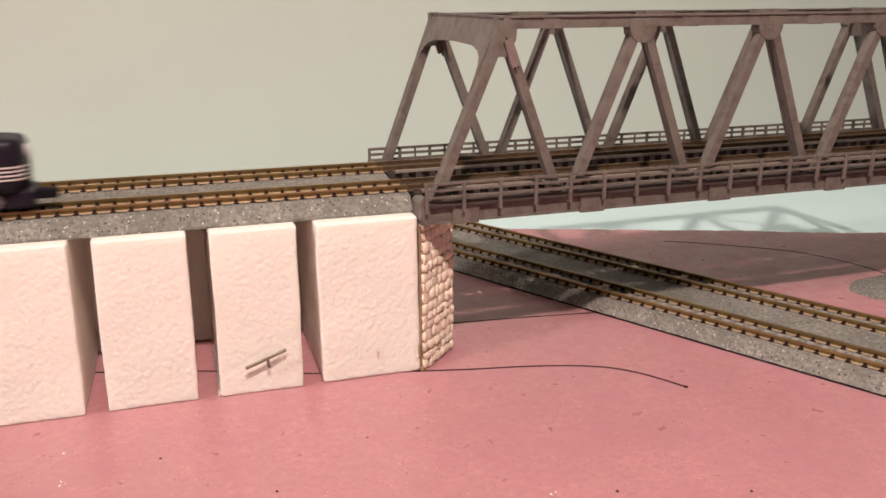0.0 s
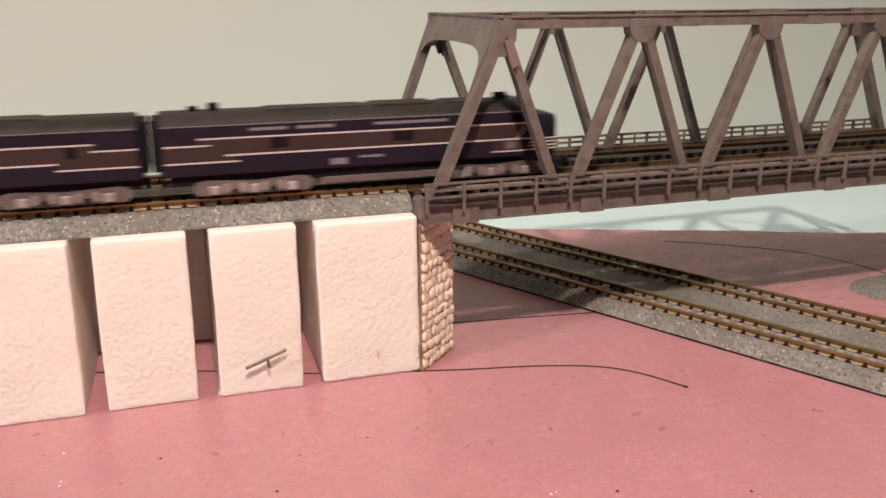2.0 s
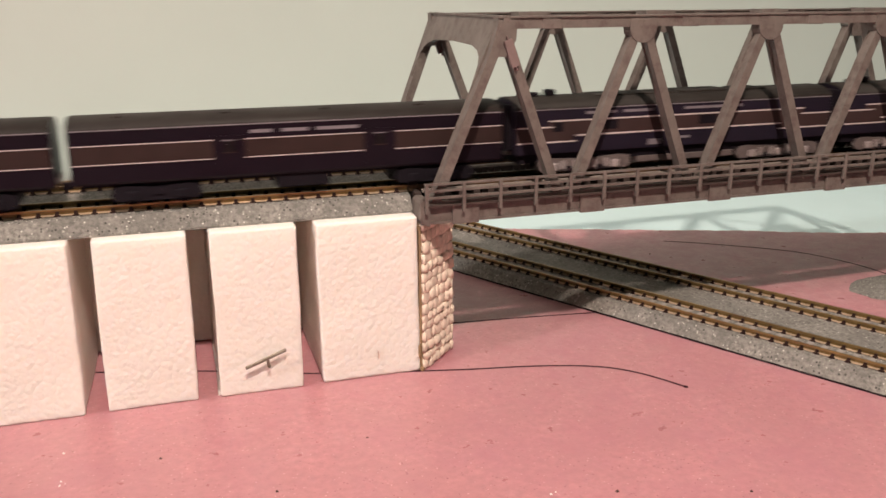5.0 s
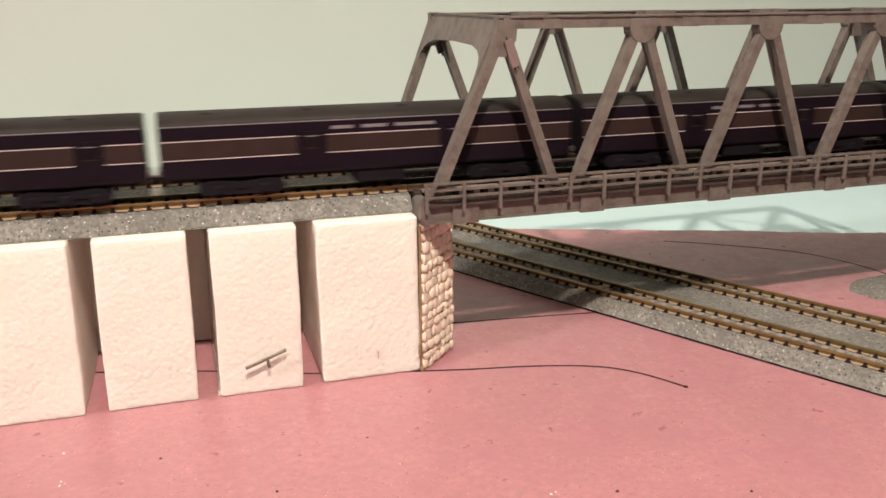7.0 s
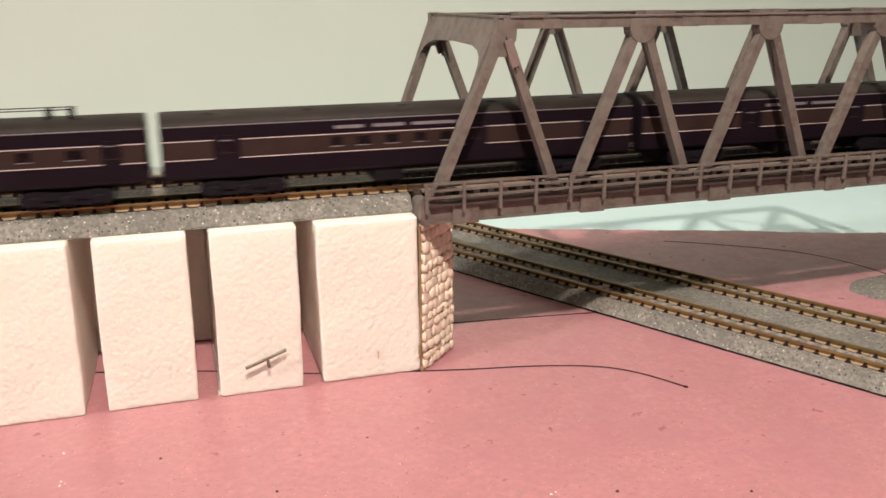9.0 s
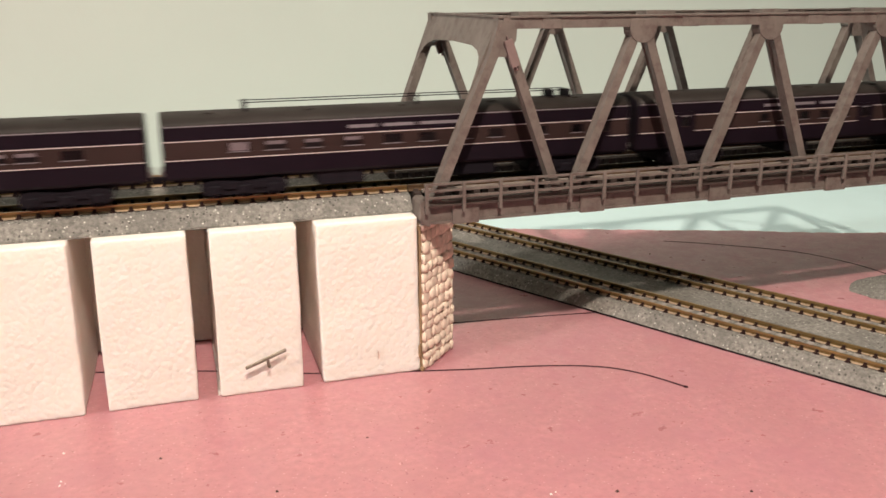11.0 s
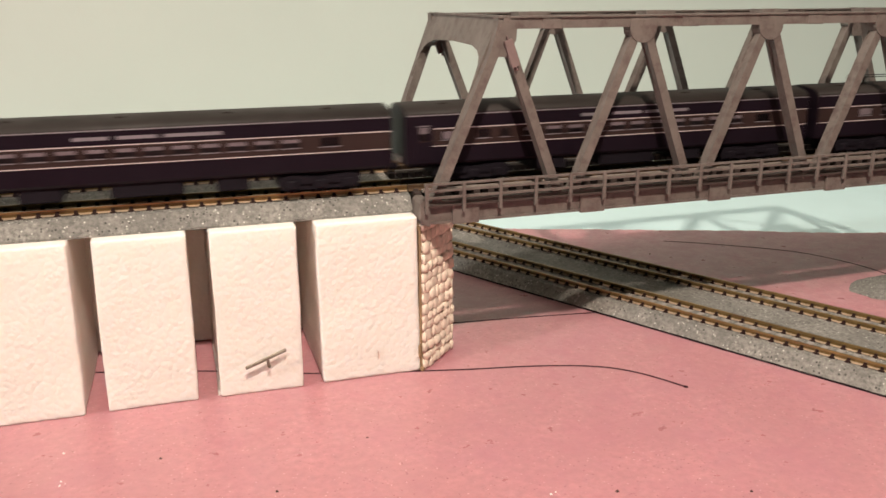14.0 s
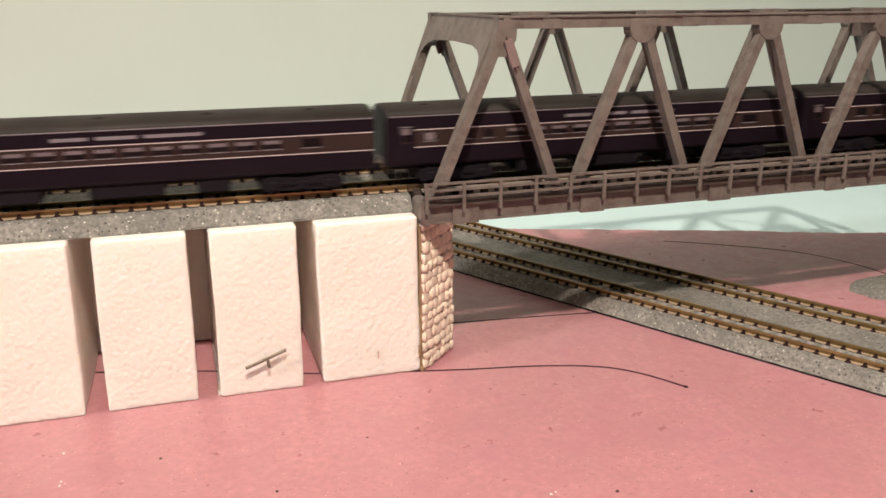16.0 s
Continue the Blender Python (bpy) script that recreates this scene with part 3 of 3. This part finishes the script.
            for s in (-1, 1):
                part("top_brace", beam(bmesh.new(), (x, -s * W, 111.0), (x2, s * W, 111.0), 1.4, 1.2, (0, 0, 1)), BRIDGE, t)
            xm = (x + x2) / 2
            part("brace_plate", boxed(xm - 6, xm + 6, -3.5, 3.5, 111.4, 113.6), BRIDGE, t)
    # rails and sleepers on the deck
    for y in (-16.45, 16.45):
        for s in (-4.85, 4.85):
            part("rail", rail_bm(0.3, L - 0.3, y + s, 58.25), [RAIL_SHADED, RAIL_SHADED, RAIL_SHADED], t)
        for s in (-8.0, 8.0):
            part("guard_timber", boxed(4, L - 4, y + s - 0.7, y + s + 0.7, 58.2, 59.2, bevel=0.1), GUARD, t)
        for i in range(49):
            piece("sleeper", DECK_SLEEPER, t, (2.6 + i * PITCH, y, 58.25))


def deck_sleeper():
    bm = boxed(-1.1, 1.1, -8.5, 8.5, -2.9, 0.0)
    for y in (-4.85, 4.85):
        for s in (-1, 1):
            box(bm, -0.75, 0.75, y + s * 1.15 - 0.5, y + s * 1.15 + 0.5, -0.05, 0.7, 0)
    return bm


DECK_SLEEPER = mesh_of("deck_sleeper", deck_sleeper(), [BRIDGE_DARK])
truss_bridge()

# ---- the train: vehicles in their own space, x forward, y = 0 on the track's centre line, z = 0 on the rail top
HALF = 9.7
CAR_SECTION = [(HALF - 0.4, 7.0), (HALF, 7.7), (HALF, 22.6), (HALF - 0.25, 23.3), (HALF - 1.2, 24.2), (HALF - 2.9, 25.0), (HALF - 5.2, 25.5), (3.0, 25.8), (0, 25.9)]


def hull(bm, x0, x1, section, split, mats=(0, 1)):
    """A car body swept along x; faces above split take the roof material."""
    prof = section + [(-y, z) for y, z in reversed(section[:-1])]
    rings = []
    for x, k in ((x0, 1), (x0 + 0.5, 0), (x1 - 0.5, 0), (x1, 1)):
        rings.append([bm.verts.new((x, y * (1 - 0.05 * k), z - (0.35 * k if z > 20 else 0))) for y, z in prof])
    for a, b in zip(rings, rings[1:]):
        for i in range(len(prof)):
            j = (i + 1) % len(prof)
            f = bm.faces.new((a[i], a[j], b[j], b[i]))
            f.material_index = mats[1] if min(prof[i][1], prof[j][1]) >= split else mats[0]
            f.smooth = min(prof[i][1], prof[j][1]) >= 23.0
    for r in (rings[0], rings[-1]):
        bm.faces.new(r).material_index = mats[0]
    return bm


def on_side(name, x0, x1, z0, z1, mat, parent, proud=0.12, s=-1, label=""):
    a, b = s * (HALF - 0.5), s * (HALF + proud)
    return part(name, boxed(x0, x1, min(a, b), max(a, b), z0, z1), mat, parent, label)


def slant_panel(name, pts, mat, parent, proud, s):
    """A painted panel of any outline on a vehicle's side."""
    return part(name, prism(bmesh.new(), pts, *sorted((s * (HALF - 0.5), s * (HALF + proud))), "y"), mat, parent)


def stripes(t, runs, band, z0=12.95, z1=18.3, line=0.2):
    """Band panels with a white line above and below, on both sides."""
    for x0, x1 in runs:
        for s in (-1, 1):
            on_side("band", x0, x1, z0, z1, band, t, 0.06, s)
            on_side("stripe", x0, x1, z1 - 0.05, z1 + line, STRIPE, t, 0.1, s, "white painted line")
            on_side("stripe", x0, x1, z0 - line, z0 + 0.05, STRIPE, t, 0.1, s, "white painted line")


def bogie(parent, cx, half, axles, mat, r=2.9):
    """A truck frame with its axle boxes and wheels."""
    bm = bmesh.new()
    for s in (-1, 1):
        y0, y1 = sorted((s * 7.4, s * 8.7))
        prof = [(cx - half, 3.4), (cx - half + 1.5, 1.6), (cx + half - 1.5, 1.6), (cx + half, 3.4), (cx + half - 1, 5.6), (cx + half - 4, 6.2),
                (cx, 5.4), (cx - half + 4, 6.2), (cx - half + 1, 5.6)]
        prism(bm, prof, y0, y1, "y")
        for a, b in zip(axles, axles[1:]):
            m = cx + (a + b) / 2
            y2, y3 = sorted((s * 8.6, s * 9.2))
            box(bm, m - 2.2, m + 2.2, y2, y3, 3.4, 5.4)
    box(bm, cx - 3, cx + 3, -7.5, 7.5, 3.2, 7.8)
    tr = part("truck_frame", bm, mat, parent)
    for a in axles:
        for s in (-1, 1):
            jb = boxed(cx + a - 1.5, cx + a + 1.5, *sorted((s * 8.4, s * 9.6)), 1.9, 4.5, bevel=0.35)
            part("axle_box", jb, BLACK if mat is BLACK else JOURNAL, tr)
    if mat is not BLACK:
        for a, b in zip(axles, axles[1:]):
            for f in (0.3, 0.7):
                x = cx + a + (b - a) * f
                for s in (-1, 1):
                    part("spring", cyl(bmesh.new(), (x, s * 8.95, 2.5), 0.8, 2.6, "z", 8), JOURNAL, tr)
            # Black boxes stand in for the shaded recesses between the axle boxes.
            for s in (-1, 1):
                m = cx + (a + b) / 2
                part("brake_gear", boxed(m - 1.0, m + 1.0, *sorted((s * 8.9, s * 9.35)), 1.4, 3.2, bevel=0.2), BLACK, tr)
    for a in axles:
        w = bmesh.new()
        for s in (-1, 1):
            prism(w, [(cx + a + r * math.cos(i * math.pi / 8), r + r * math.sin(i * math.pi / 8)) for i in range(16)], *sorted((s * 4.4, s * 6.2)), "y")
        box(w, cx + a - 0.5, cx + a + 0.5, -4.5, 4.5, r - 0.5, r + 0.5)
        part("wheelset", w, BLACK, tr)
    return tr


def coupler(parent, x, d):
    bm = boxed(min(x, x + d * 2.4), max(x, x + d * 2.4), -1.1, 1.1, 4.6, 6.6, bevel=0.2)
    part("coupler", bm, BLACK, parent)
    part("diaphragm", boxed(min(x, x + d * 1.0), max(x, x + d * 1.0), -4.2, 4.2, 7.4, 9.0), STEEL, parent, "grey metal end sill plate")


def lettering(t, bars, z=19.95, h=1.0):
    """Unreadable painted names: plain bars."""
    for x0, x1 in bars:
        for s in (-1, 1):
            on_side("name_bar", x0, x1, z, z + h, LETTER, t, 0.05, s)


def passenger_car(length, label, runs, doors, windows, bars, boxes, pale=(), aerial=None, door_pale_pane=False):
    """runs, doors, windows, bars and boxes are stretches measured from the car's rear end."""
    h = length / 2
    t = thing("passenger_car", (0, 0, 0), label, "railway car", "train of dark cars")
    part("body", hull(bmesh.new(), -h, h, CAR_SECTION, 22.5), [CAR_BODY, CAR_ROOF], t, "dark painted car body", False)
    # The highlight along the eaves is put into the gutter's pale colour.
    for s in (-1, 1):
        part("roof_gutter", boxed(-h + 0.6, h - 0.6, *sorted((s * (HALF - 0.4), s * (HALF + 0.14))), 22.5, 22.8), LETTER, t)
    stripes(t, [(a - h, b - h) for a, b in runs], CAR_BAND)
    for a, b in doors:
        for s in (-1, 1):
            d = on_side("door", a - h, b - h, 8.6, 19.6, CAR_BODY, t, 0.14, s)
            m = (a + b) / 2 - h
            dw = on_side("door_window", m - 1.6, m + 1.6, 14.6, 19.2 if door_pale_pane else 18.0, GLASS, t, 0.2, s)
            if door_pale_pane:
                on_side("blind", m - 1.4, m + 1.4, 17.0, 18.9, GLASS_PALE, dw, 0.24, s, "pale upper pane of the door window")
            on_side("window_frame", m - 1.9, m + 1.9, 14.3, 14.6, CAR_BAND, t, 0.22, s)
            on_side("window_frame", m - 1.9, m + 1.9, 19.2 if door_pale_pane else 18.0, 19.5 if door_pale_pane else 18.3, LETTER, t, 0.22, s)
    for i, (a, b) in enumerate(windows):
        for s in (-1, 1):
            win = on_side("window", a - h, b - h, 14.8, 17.5, GLASS, t, 0.12, s)
            # Reflection on the glass, put in as a pale panel.
            if i in pale:
                tagged(slant_panel("blind", [(a - h + 0.4, 16.3 if i else 15.0), (b - h - 0.4, 16.3 if i else 15.0), (b - h - 0.4, 17.35), (a - h + 0.4, 17.35)], GLASS_PALE, win, 0.16, s), "pale reflection painted on the window pane")
            on_side("window_sill", a - h - 0.1, b - h + 0.1, 14.5, 14.75, LETTER, t, 0.16, s)
    lettering(t, [(a - h, b - h) for a, b in bars])
    part("underframe", boxed(-h + 2, h - 2, -6.5, 6.5, 5.8, 7.6), BLACK, t)
    for a, b in boxes:
        part("equipment_box", boxed(a - h, b - h, -8.6, 8.6, 2.6, 7.6, bevel=0.4), BLACK, t)
    for c in (-h + 23, h - 23):
        bogie(t, c, 13.0, (-8.5, 0, 8.5) if length > 140 else (-7, 7), BLACK)
        part("bogie_skirt", boxed(c - 12.5, c + 12.5, -7.3, 7.3, 2.0, 7.0, bevel=0.5), BLACK, t)
    coupler(t, -h, -1), coupler(t, h, 1)
    for i in range(int(length / 30)):
        x = -h + 14 + i * 30
        part("roof_vent", boxed(x - 1.4, x + 1.4, -4.6, -3.2, 25.0, 25.9, bevel=0.2), CAR_ROOF, t)
    if aerial:
        a, b = aerial[0] - h, aerial[1] - h
        for x in ((a + b) / 2, a):
            for y in (-3.4, 3.4):
                part("aerial_post", boxed(x - 0.45, x + 0.45, y - 0.4, y + 0.4, 25.6, 28.6), BLACK, t)
        for x in (b, b - 6.0):
            part("aerial_mast", boxed(x - 0.6, x + 0.6, -3.7, 3.7, 25.6, 28.4, bevel=0.2), BLACK, t)
        for y in (-3.4, 3.4):
            part("aerial_wire", boxed(a - 1, b + 1, y - 0.14, y + 0.14, 28.1, 28.38), BLACK, t, "thin roof aerial rail")
    return t


LOCO_SECTION = [(HALF - 0.1, 8.0), (HALF, 8.6), (HALF, 22.6), (HALF - 0.4, 23.4), (HALF - 1.6, 24.5), (HALF - 3.4, 25.4), (HALF - 5.4, 25.9), (2.6, 26.1), (0, 26.15)]


def loco(length, cab):
    """A streamlined diesel unit; with cab it has a long blunt nose."""
    h = length / 2
    name = "diesel_locomotive" if cab else "diesel_booster"
    t = thing(name, (0, 0, 0), "dark blue-grey streamlined diesel " + ("cab unit with striped nose" if cab else "booster unit without cab"), "locomotive", "train of dark cars")
    front = h - 11.0 if cab else h
    part("body", hull(bmesh.new(), -h, front, LOCO_SECTION, 22.5), [LOCO_BODY, LOCO_ROOF], t)
    u = lambda v: v - h
    # roof panels, fans and horns
    for a, b, z in ((31, 62, 26.25), (64, 84, 26.45), (88, length - 26, 26.25)):
        part("roof_panel", boxed(u(a), u(b), -5.0, 5.0, 25.5, z, bevel=0.3), LOCO_ROOF, t)
    for x in (10, 16):
        part("roof_stack", boxed(u(x) - 1.6, u(x) + 1.6, -2.2, 1.2, 26.2, 28.2 if x == 16 else 27.4, bevel=0.3), BLACK, t)
    part("roof_gutter", boxed(-h + 0.6, front - 0.8, -HALF - 0.12, HALF + 0.12, 22.45, 22.72), LETTER, t)
    # the stepped band and its white lines
    for s in (-1, 1):
        if cab:
            on_side("band", u(10.5), u(110.0), 13.9, 18.6, LOCO_BAND, t, 0.06, s)
            slant_panel("band_end", [(u(109.9), 13.9), (u(111.2), 13.9), (u(114.2), 18.6), (u(109.9), 18.6)], LOCO_BAND, t, 0.055, s)
            slant_panel("stripe_end", [(u(111.2), 13.9), (u(111.7), 13.9), (u(114.8), 19.0), (u(114.2), 18.6)], STRIPE, t, 0.09, s)
            on_side("stripe", u(10.5), u(114.4), 18.55, 19.0, STRIPE, t, 0.1, s)
            on_side("stripe", u(18), u(103), 13.45, 13.95, STRIPE, t, 0.1, s)
        else:
            on_side("band", u(12), u(114), 13.9, 18.6, LOCO_BAND, t, 0.06, s)
            on_side("stripe", u(12), u(114), 18.55, 19.0, STRIPE, t, 0.1, s)
            on_side("stripe", u(22), u(104), 13.45, 13.95, STRIPE, t, 0.1, s)
            on_side("band", u(104), u(125.5), 12.0, 17.0, LOCO_BAND, t, 0.055, s)
            on_side("stripe", u(113), u(125.5), 16.6, 17.05, STRIPE, t, 0.1, s)
            on_side("stripe", u(103.5), u(125.5), 11.6, 12.05, STRIPE, t, 0.1, s)
        on_side("band", u(0.8), u(21), 12.0, 17.0, LOCO_BAND, t, 0.055, s)
        on_side("stripe", u(0.8), u(14), 16.6, 17.05, STRIPE, t, 0.1, s)
        on_side("stripe", u(0.8), u(22), 11.6, 12.05, STRIPE, t, 0.1, s)
        wins = ((31.5, 37), (69, 76)) if cab else ((13.5, 17), (31.5, 37.5), (69.5, 77), (106.5, 109.5))
        for a, b in wins:
            on_side("grille_window", u(a), u(b), 15.2, 18.3, BLACK, t, 0.14, s)
        on_side("sand_box", u(49.5), u(54.5), 9.0, 10.9, LETTER, t, 0.18, s, "pale grey side hatch")
        on_side("number_bar", u(58.5), u(66), 10.6, 11.4, LETTER, t, 0.1, s)
        for a, b in ((25.5, 36.7), (39.5, 51), (63.5, 87)):
            on_side("name_bar", u(a), u(b), 20.6, 21.5, LETTER, t, 0.06, s)
    # underside
    part("fuel_tank", boxed(u(46.5), u(86), -8.2, 8.2, 2.6, 5.2, bevel=0.4), TRUCK_GREY, t, "grey fuel tank")
    part("underframe", boxed(-h + 1.5, front, -8.0, 8.0, 4.8, 8.3), BLACK, t)
    bogie(t, u(26), 18.0, (-11.5, 0, 11.5), TRUCK_GREY)
    bogie(t, u(length - 22.5 if cab else length - 21), 18.0, (-11.5, 0, 11.5), TRUCK_GREY)
    coupler(t, -h, -1)
    part("diaphragm", boxed(-h - 2.6, -h, -7.6, 7.6, 9.4, 24.4, bevel=0.3), BLACK, t, "black corridor bellows")
    if cab:
        # nose: blunt, rounded, lower than the roof; lofted from sections along x
        rings = []
        secs = ((front - 0.4, HALF, 26.3, 0), (front + 1.2, HALF, 23.6, 1), (front + 2.6, HALF - 0.1, 21.7, 1), (front + 9.0, HALF - 0.6, 21.3, 1), (front + 10.8, HALF - 1.2, 21.1, 1),
                (front + 12.0, HALF - 2.6, 20.7, 1), (front + 12.8, HALF - 4.6, 19.6, 1))
        bm = bmesh.new()
        for x, w, top, k in secs:
            ring = []
            for i in range(17):
                a = math.pi * i / 16
                e = 0.3
                y = w * math.copysign(abs(math.cos(a)) ** e, math.cos(a))
                z = 13 + (top - 13) * abs(math.sin(a)) ** e
                ring.append((x, y, z))
            low = 6.2 if x < front + 12 else 7.0
            ring = [(x, w * 0.97, low)] + ring + [(x, -w * 0.97, low)]
            rings.append([bm.verts.new(p) for p in ring])
        for a, b in zip(rings, rings[1:]):
            for i in range(len(a) - 1):
                bm.faces.new((a[i], a[i + 1], b[i + 1], b[i]))
            bm.faces.new((a[-1], a[0], b[0], b[-1]))
        bm.faces.new(rings[-1]), bm.faces.new(rings[0][::-1])
        nose = part("nose", bm, LOCO_BODY, t, "blunt rounded dark nose", True)
        for s in (-1, 1):
            part("cab_window", boxed(front - 5.2, front - 1.4, *sorted((s * (HALF - 0.4), s * (HALF + 0.12))), 19.4, 21.8, bevel=0.1), GLASS, t)
            part("windscreen", beam(bmesh.new(), (front - 0.1, s * 4.3, 25.7), (front + 1.3, s * 4.3, 23.9), 0.5, 6.6), GLASS, nose)
            # speed lines round the nose
            on_side("stripe", u(102.5), u(115), 13.45, 13.95, STRIPE, t, 0.1, s)
            on_side("stripe", u(102.5), u(115), 9.6, 10.05, STRIPE, t, 0.1, s)
            slant_panel("nose_panel", [(u(102.0), 10.0), (u(113.0), 10.0), (u(113.0), 13.5), (u(104.0), 13.5)], LOCO_BAND, t, 0.08, s)
            on_side("emblem", u(107), u(110.5), 10.6, 13.0, GLASS_PALE, t, 0.14, s, "pale emblem on nose side")
            for z in (10.0, 11.15, 12.3, 13.45):
                m = bmesh.new()
                prev = None
                for x, w in ((front + 1.5, HALF - 0.05), (front + 9.1, HALF - 0.55), (front + 11.1, HALF - 1.15), (front + 12.4, HALF - 2.55), (front + 13.1, HALF - 4.6)):
                    cur = (x + 0.05, s * (w + 0.02), z)
                    if prev:
                        beam(m, prev, cur, 0.5, 0.45, (0, 0, 1))
                    prev = cur
                part("nose_stripe", m, STRIPE, nose)
        part("headlight", prism(bmesh.new(), [(1.7 * math.cos(i * math.pi / 6), 17.0 + 1.7 * math.sin(i * math.pi / 6)) for i in range(12)], front + 12.0, front + 13.6, "x"), STRIPE, nose)
        part("horn", boxed(u(105), u(110), -2.6, -1.4, 26.0, 28.3, bevel=0.4), BLACK, t)
        part("pilot", boxed(front + 5, front + 14.2, -7.5, 7.5, 1.2, 6.6, bevel=0.9), LOCO_BODY, t)
        part("coupler", boxed(front + 13.5, front + 20.0, -1.6, 1.6, 2.6, 5.6, bevel=0.5), BLACK, t, "black front coupler")
    else:
        coupler(t, h, 1)
        part("diaphragm", boxed(h, h + 2.6, -7.6, 7.6, 9.4, 24.4, bevel=0.3), BLACK, t, "black corridor bellows")
    return t


BAG = dict(runs=[(0.6, 39.8), (49, 85.0), (95, 130.4)], doors=[(40, 48.8), (85.2, 94.8)], windows=[],
           bars=[(50.6, 57.1), (60, 67.9), (70.5, 83.4)], boxes=[(58, 74)])
COACH_WINDOWS = [(11.8, 15.9), (24, 28.5), (32, 35.4)] + [(40.2 + 7.85 * i, 46.2 + 7.85 * i) for i in range(11)] + [(130.6, 136.6)]
COACH = dict(runs=[(9.2, 152.7)], doors=[(3.4, 8.7)], windows=COACH_WINDOWS, bars=[(61, 70.5), (72.8, 83.7), (85.7, 101.9)],
             boxes=[(44.8, 56.5), (69.3, 90), (99.4, 108.8)], pale=tuple(range(3, 14)) + (0,), door_pale_pane=True)
DORM = dict(runs=[(0.6, 14.7), (22.7, 92.7), (100.6, 134.2), (142.2, 152.7)], doors=[(14.9, 22.5), (92.9, 100.4), (134.5, 141.9)],
            windows=[(49.7, 53.3), (57.8, 62.0), (67.0, 71.0), (76.0, 80.0), (85.0, 88.8)], bars=[(51, 60), (63, 73), (75.5, 90)], boxes=[(63, 73)])
LOUNGE = dict(runs=[(0.6, 139.6), (145, 151.3)], doors=[(140, 144.6)], bars=[(55, 64), (66, 76), (78, 92)], boxes=[(45, 60), (90, 104)],
              windows=[(18.9, 25.1), (29.5, 35.8), (41.3, 46.8), (53.4, 59.1), (66, 72), (77.5, 83), (89, 95), (101, 106), (117.5, 121.3), (130.2, 134.7)],
              pale=(0, 1, 2, 3), aerial=(25, 132))

# front and rear of each vehicle along the line at eight seconds
TRAIN = [
    (loco(125.0, True), 558.7, 433.7),
    (loco(126.1, False), 427.9, 301.8),
    (passenger_car(131.0, "dark baggage car with two doors and taupe band", **BAG), 297.6, 166.6),
    (passenger_car(131.0, "dark baggage car with two doors and taupe band", **BAG), 162.8, 31.8),
    (passenger_car(153.3, "dark baggage dormitory car with five small windows", **DORM), 28.1, -125.2),
    (passenger_car(152.0, "dark lounge car with long roof aerial", **LOUNGE), -128.7, -280.7),
    (passenger_car(153.4, "dark coach with a row of wide windows", **COACH), -284.8, -438.2),
    (passenger_car(153.3, "dark coach with a row of wide windows", **COACH), -442.1, -595.4),
    (passenger_car(153.3, "dark coach with a row of wide windows", **COACH), -599.0, -752.3),
]


# ---- crumbs on the board
def crumbs():
    rnd = random.Random(21)
    white, dark = bmesh.new(), bmesh.new()
    spots = [(-78.7, -39.2, 0.5, 0), (-77.7, -54.3, 0.4, 0), (-77.8, -56.3, 0.36, 0), (-76.6, -55.6, 0.3, 0), (39.5, -97.5, 0.4, 0), (41.0, -97.0, 0.3, 0)]
    darks = [(-53.5, -50.1, 0.5), (-25.4, -75.6, 0.5), (55.8, -101.4, 0.65), (2.0, -55.8, 0.35), (-34.2, -32.7, 0.3), (168.7, 77.1, 0.6), (87.6, -111.4, 0.5)]
    for _ in range(26):
        spots.append((rnd.uniform(-100, 240), rnd.uniform(-110, 100), rnd.uniform(0.08, 0.18), 0))
    for _ in range(20):
        darks.append((rnd.uniform(-100, 240), rnd.uniform(-110, 100), rnd.uniform(0.08, 0.18)))
    for bm, pts in ((white, spots), (dark, darks)):
        for x, y, r, *_ in pts:
            vs = [bm.verts.new((x + r * rnd.uniform(0.6, 1.2) * math.cos(a), y + r * rnd.uniform(0.6, 1.2) * math.sin(a), 0.0)) for a in (0, 1.3, 2.5, 3.8, 5.0)]
            top = bm.verts.new((x, y, r * 0.9))
            for i in range(5):
                bm.faces.new((vs[i], vs[(i + 1) % 5], top))
            bm.faces.new(vs[::-1])
    solo("foam_crumbs", white, WHITE_BIT, "scattered tiny white foam crumbs on the board", "crumbs", kind="stuff")
    solo("dark_crumbs", dark, DARK_BIT, "scattered tiny dark crumbs on the board", "crumbs", kind="stuff")


crumbs()


# ---- movement
RAIL_TOP = TOP + 5.45 + 2.05


def along(x):
    """The running line: straight, then turned slightly onto the bridge."""
    return Vector((x, 0.0 if x < 28 else math.tan(radians(1.09)) * (x - 28), RAIL_TOP))


def motions():
    for ob, front, rear in TRAIN:
        rows = []
        for i in range(65):
            t = i * 0.25
            s = 78.7427 * (t - 8) - 0.2203 * (t - 8) ** 2
            c, k = (front + rear) / 2 + s, (front - rear) * 0.35
            a, b = along(c - k), along(c + k)
            m = (a + b) / 2
            rows.append((t, pose(m.x * MM, m.y * MM, m.z * MM, 0, 0, math.degrees(math.atan2(b.y - a.y, b.x - a.x)))))
        walk(ob, rows)


motions()
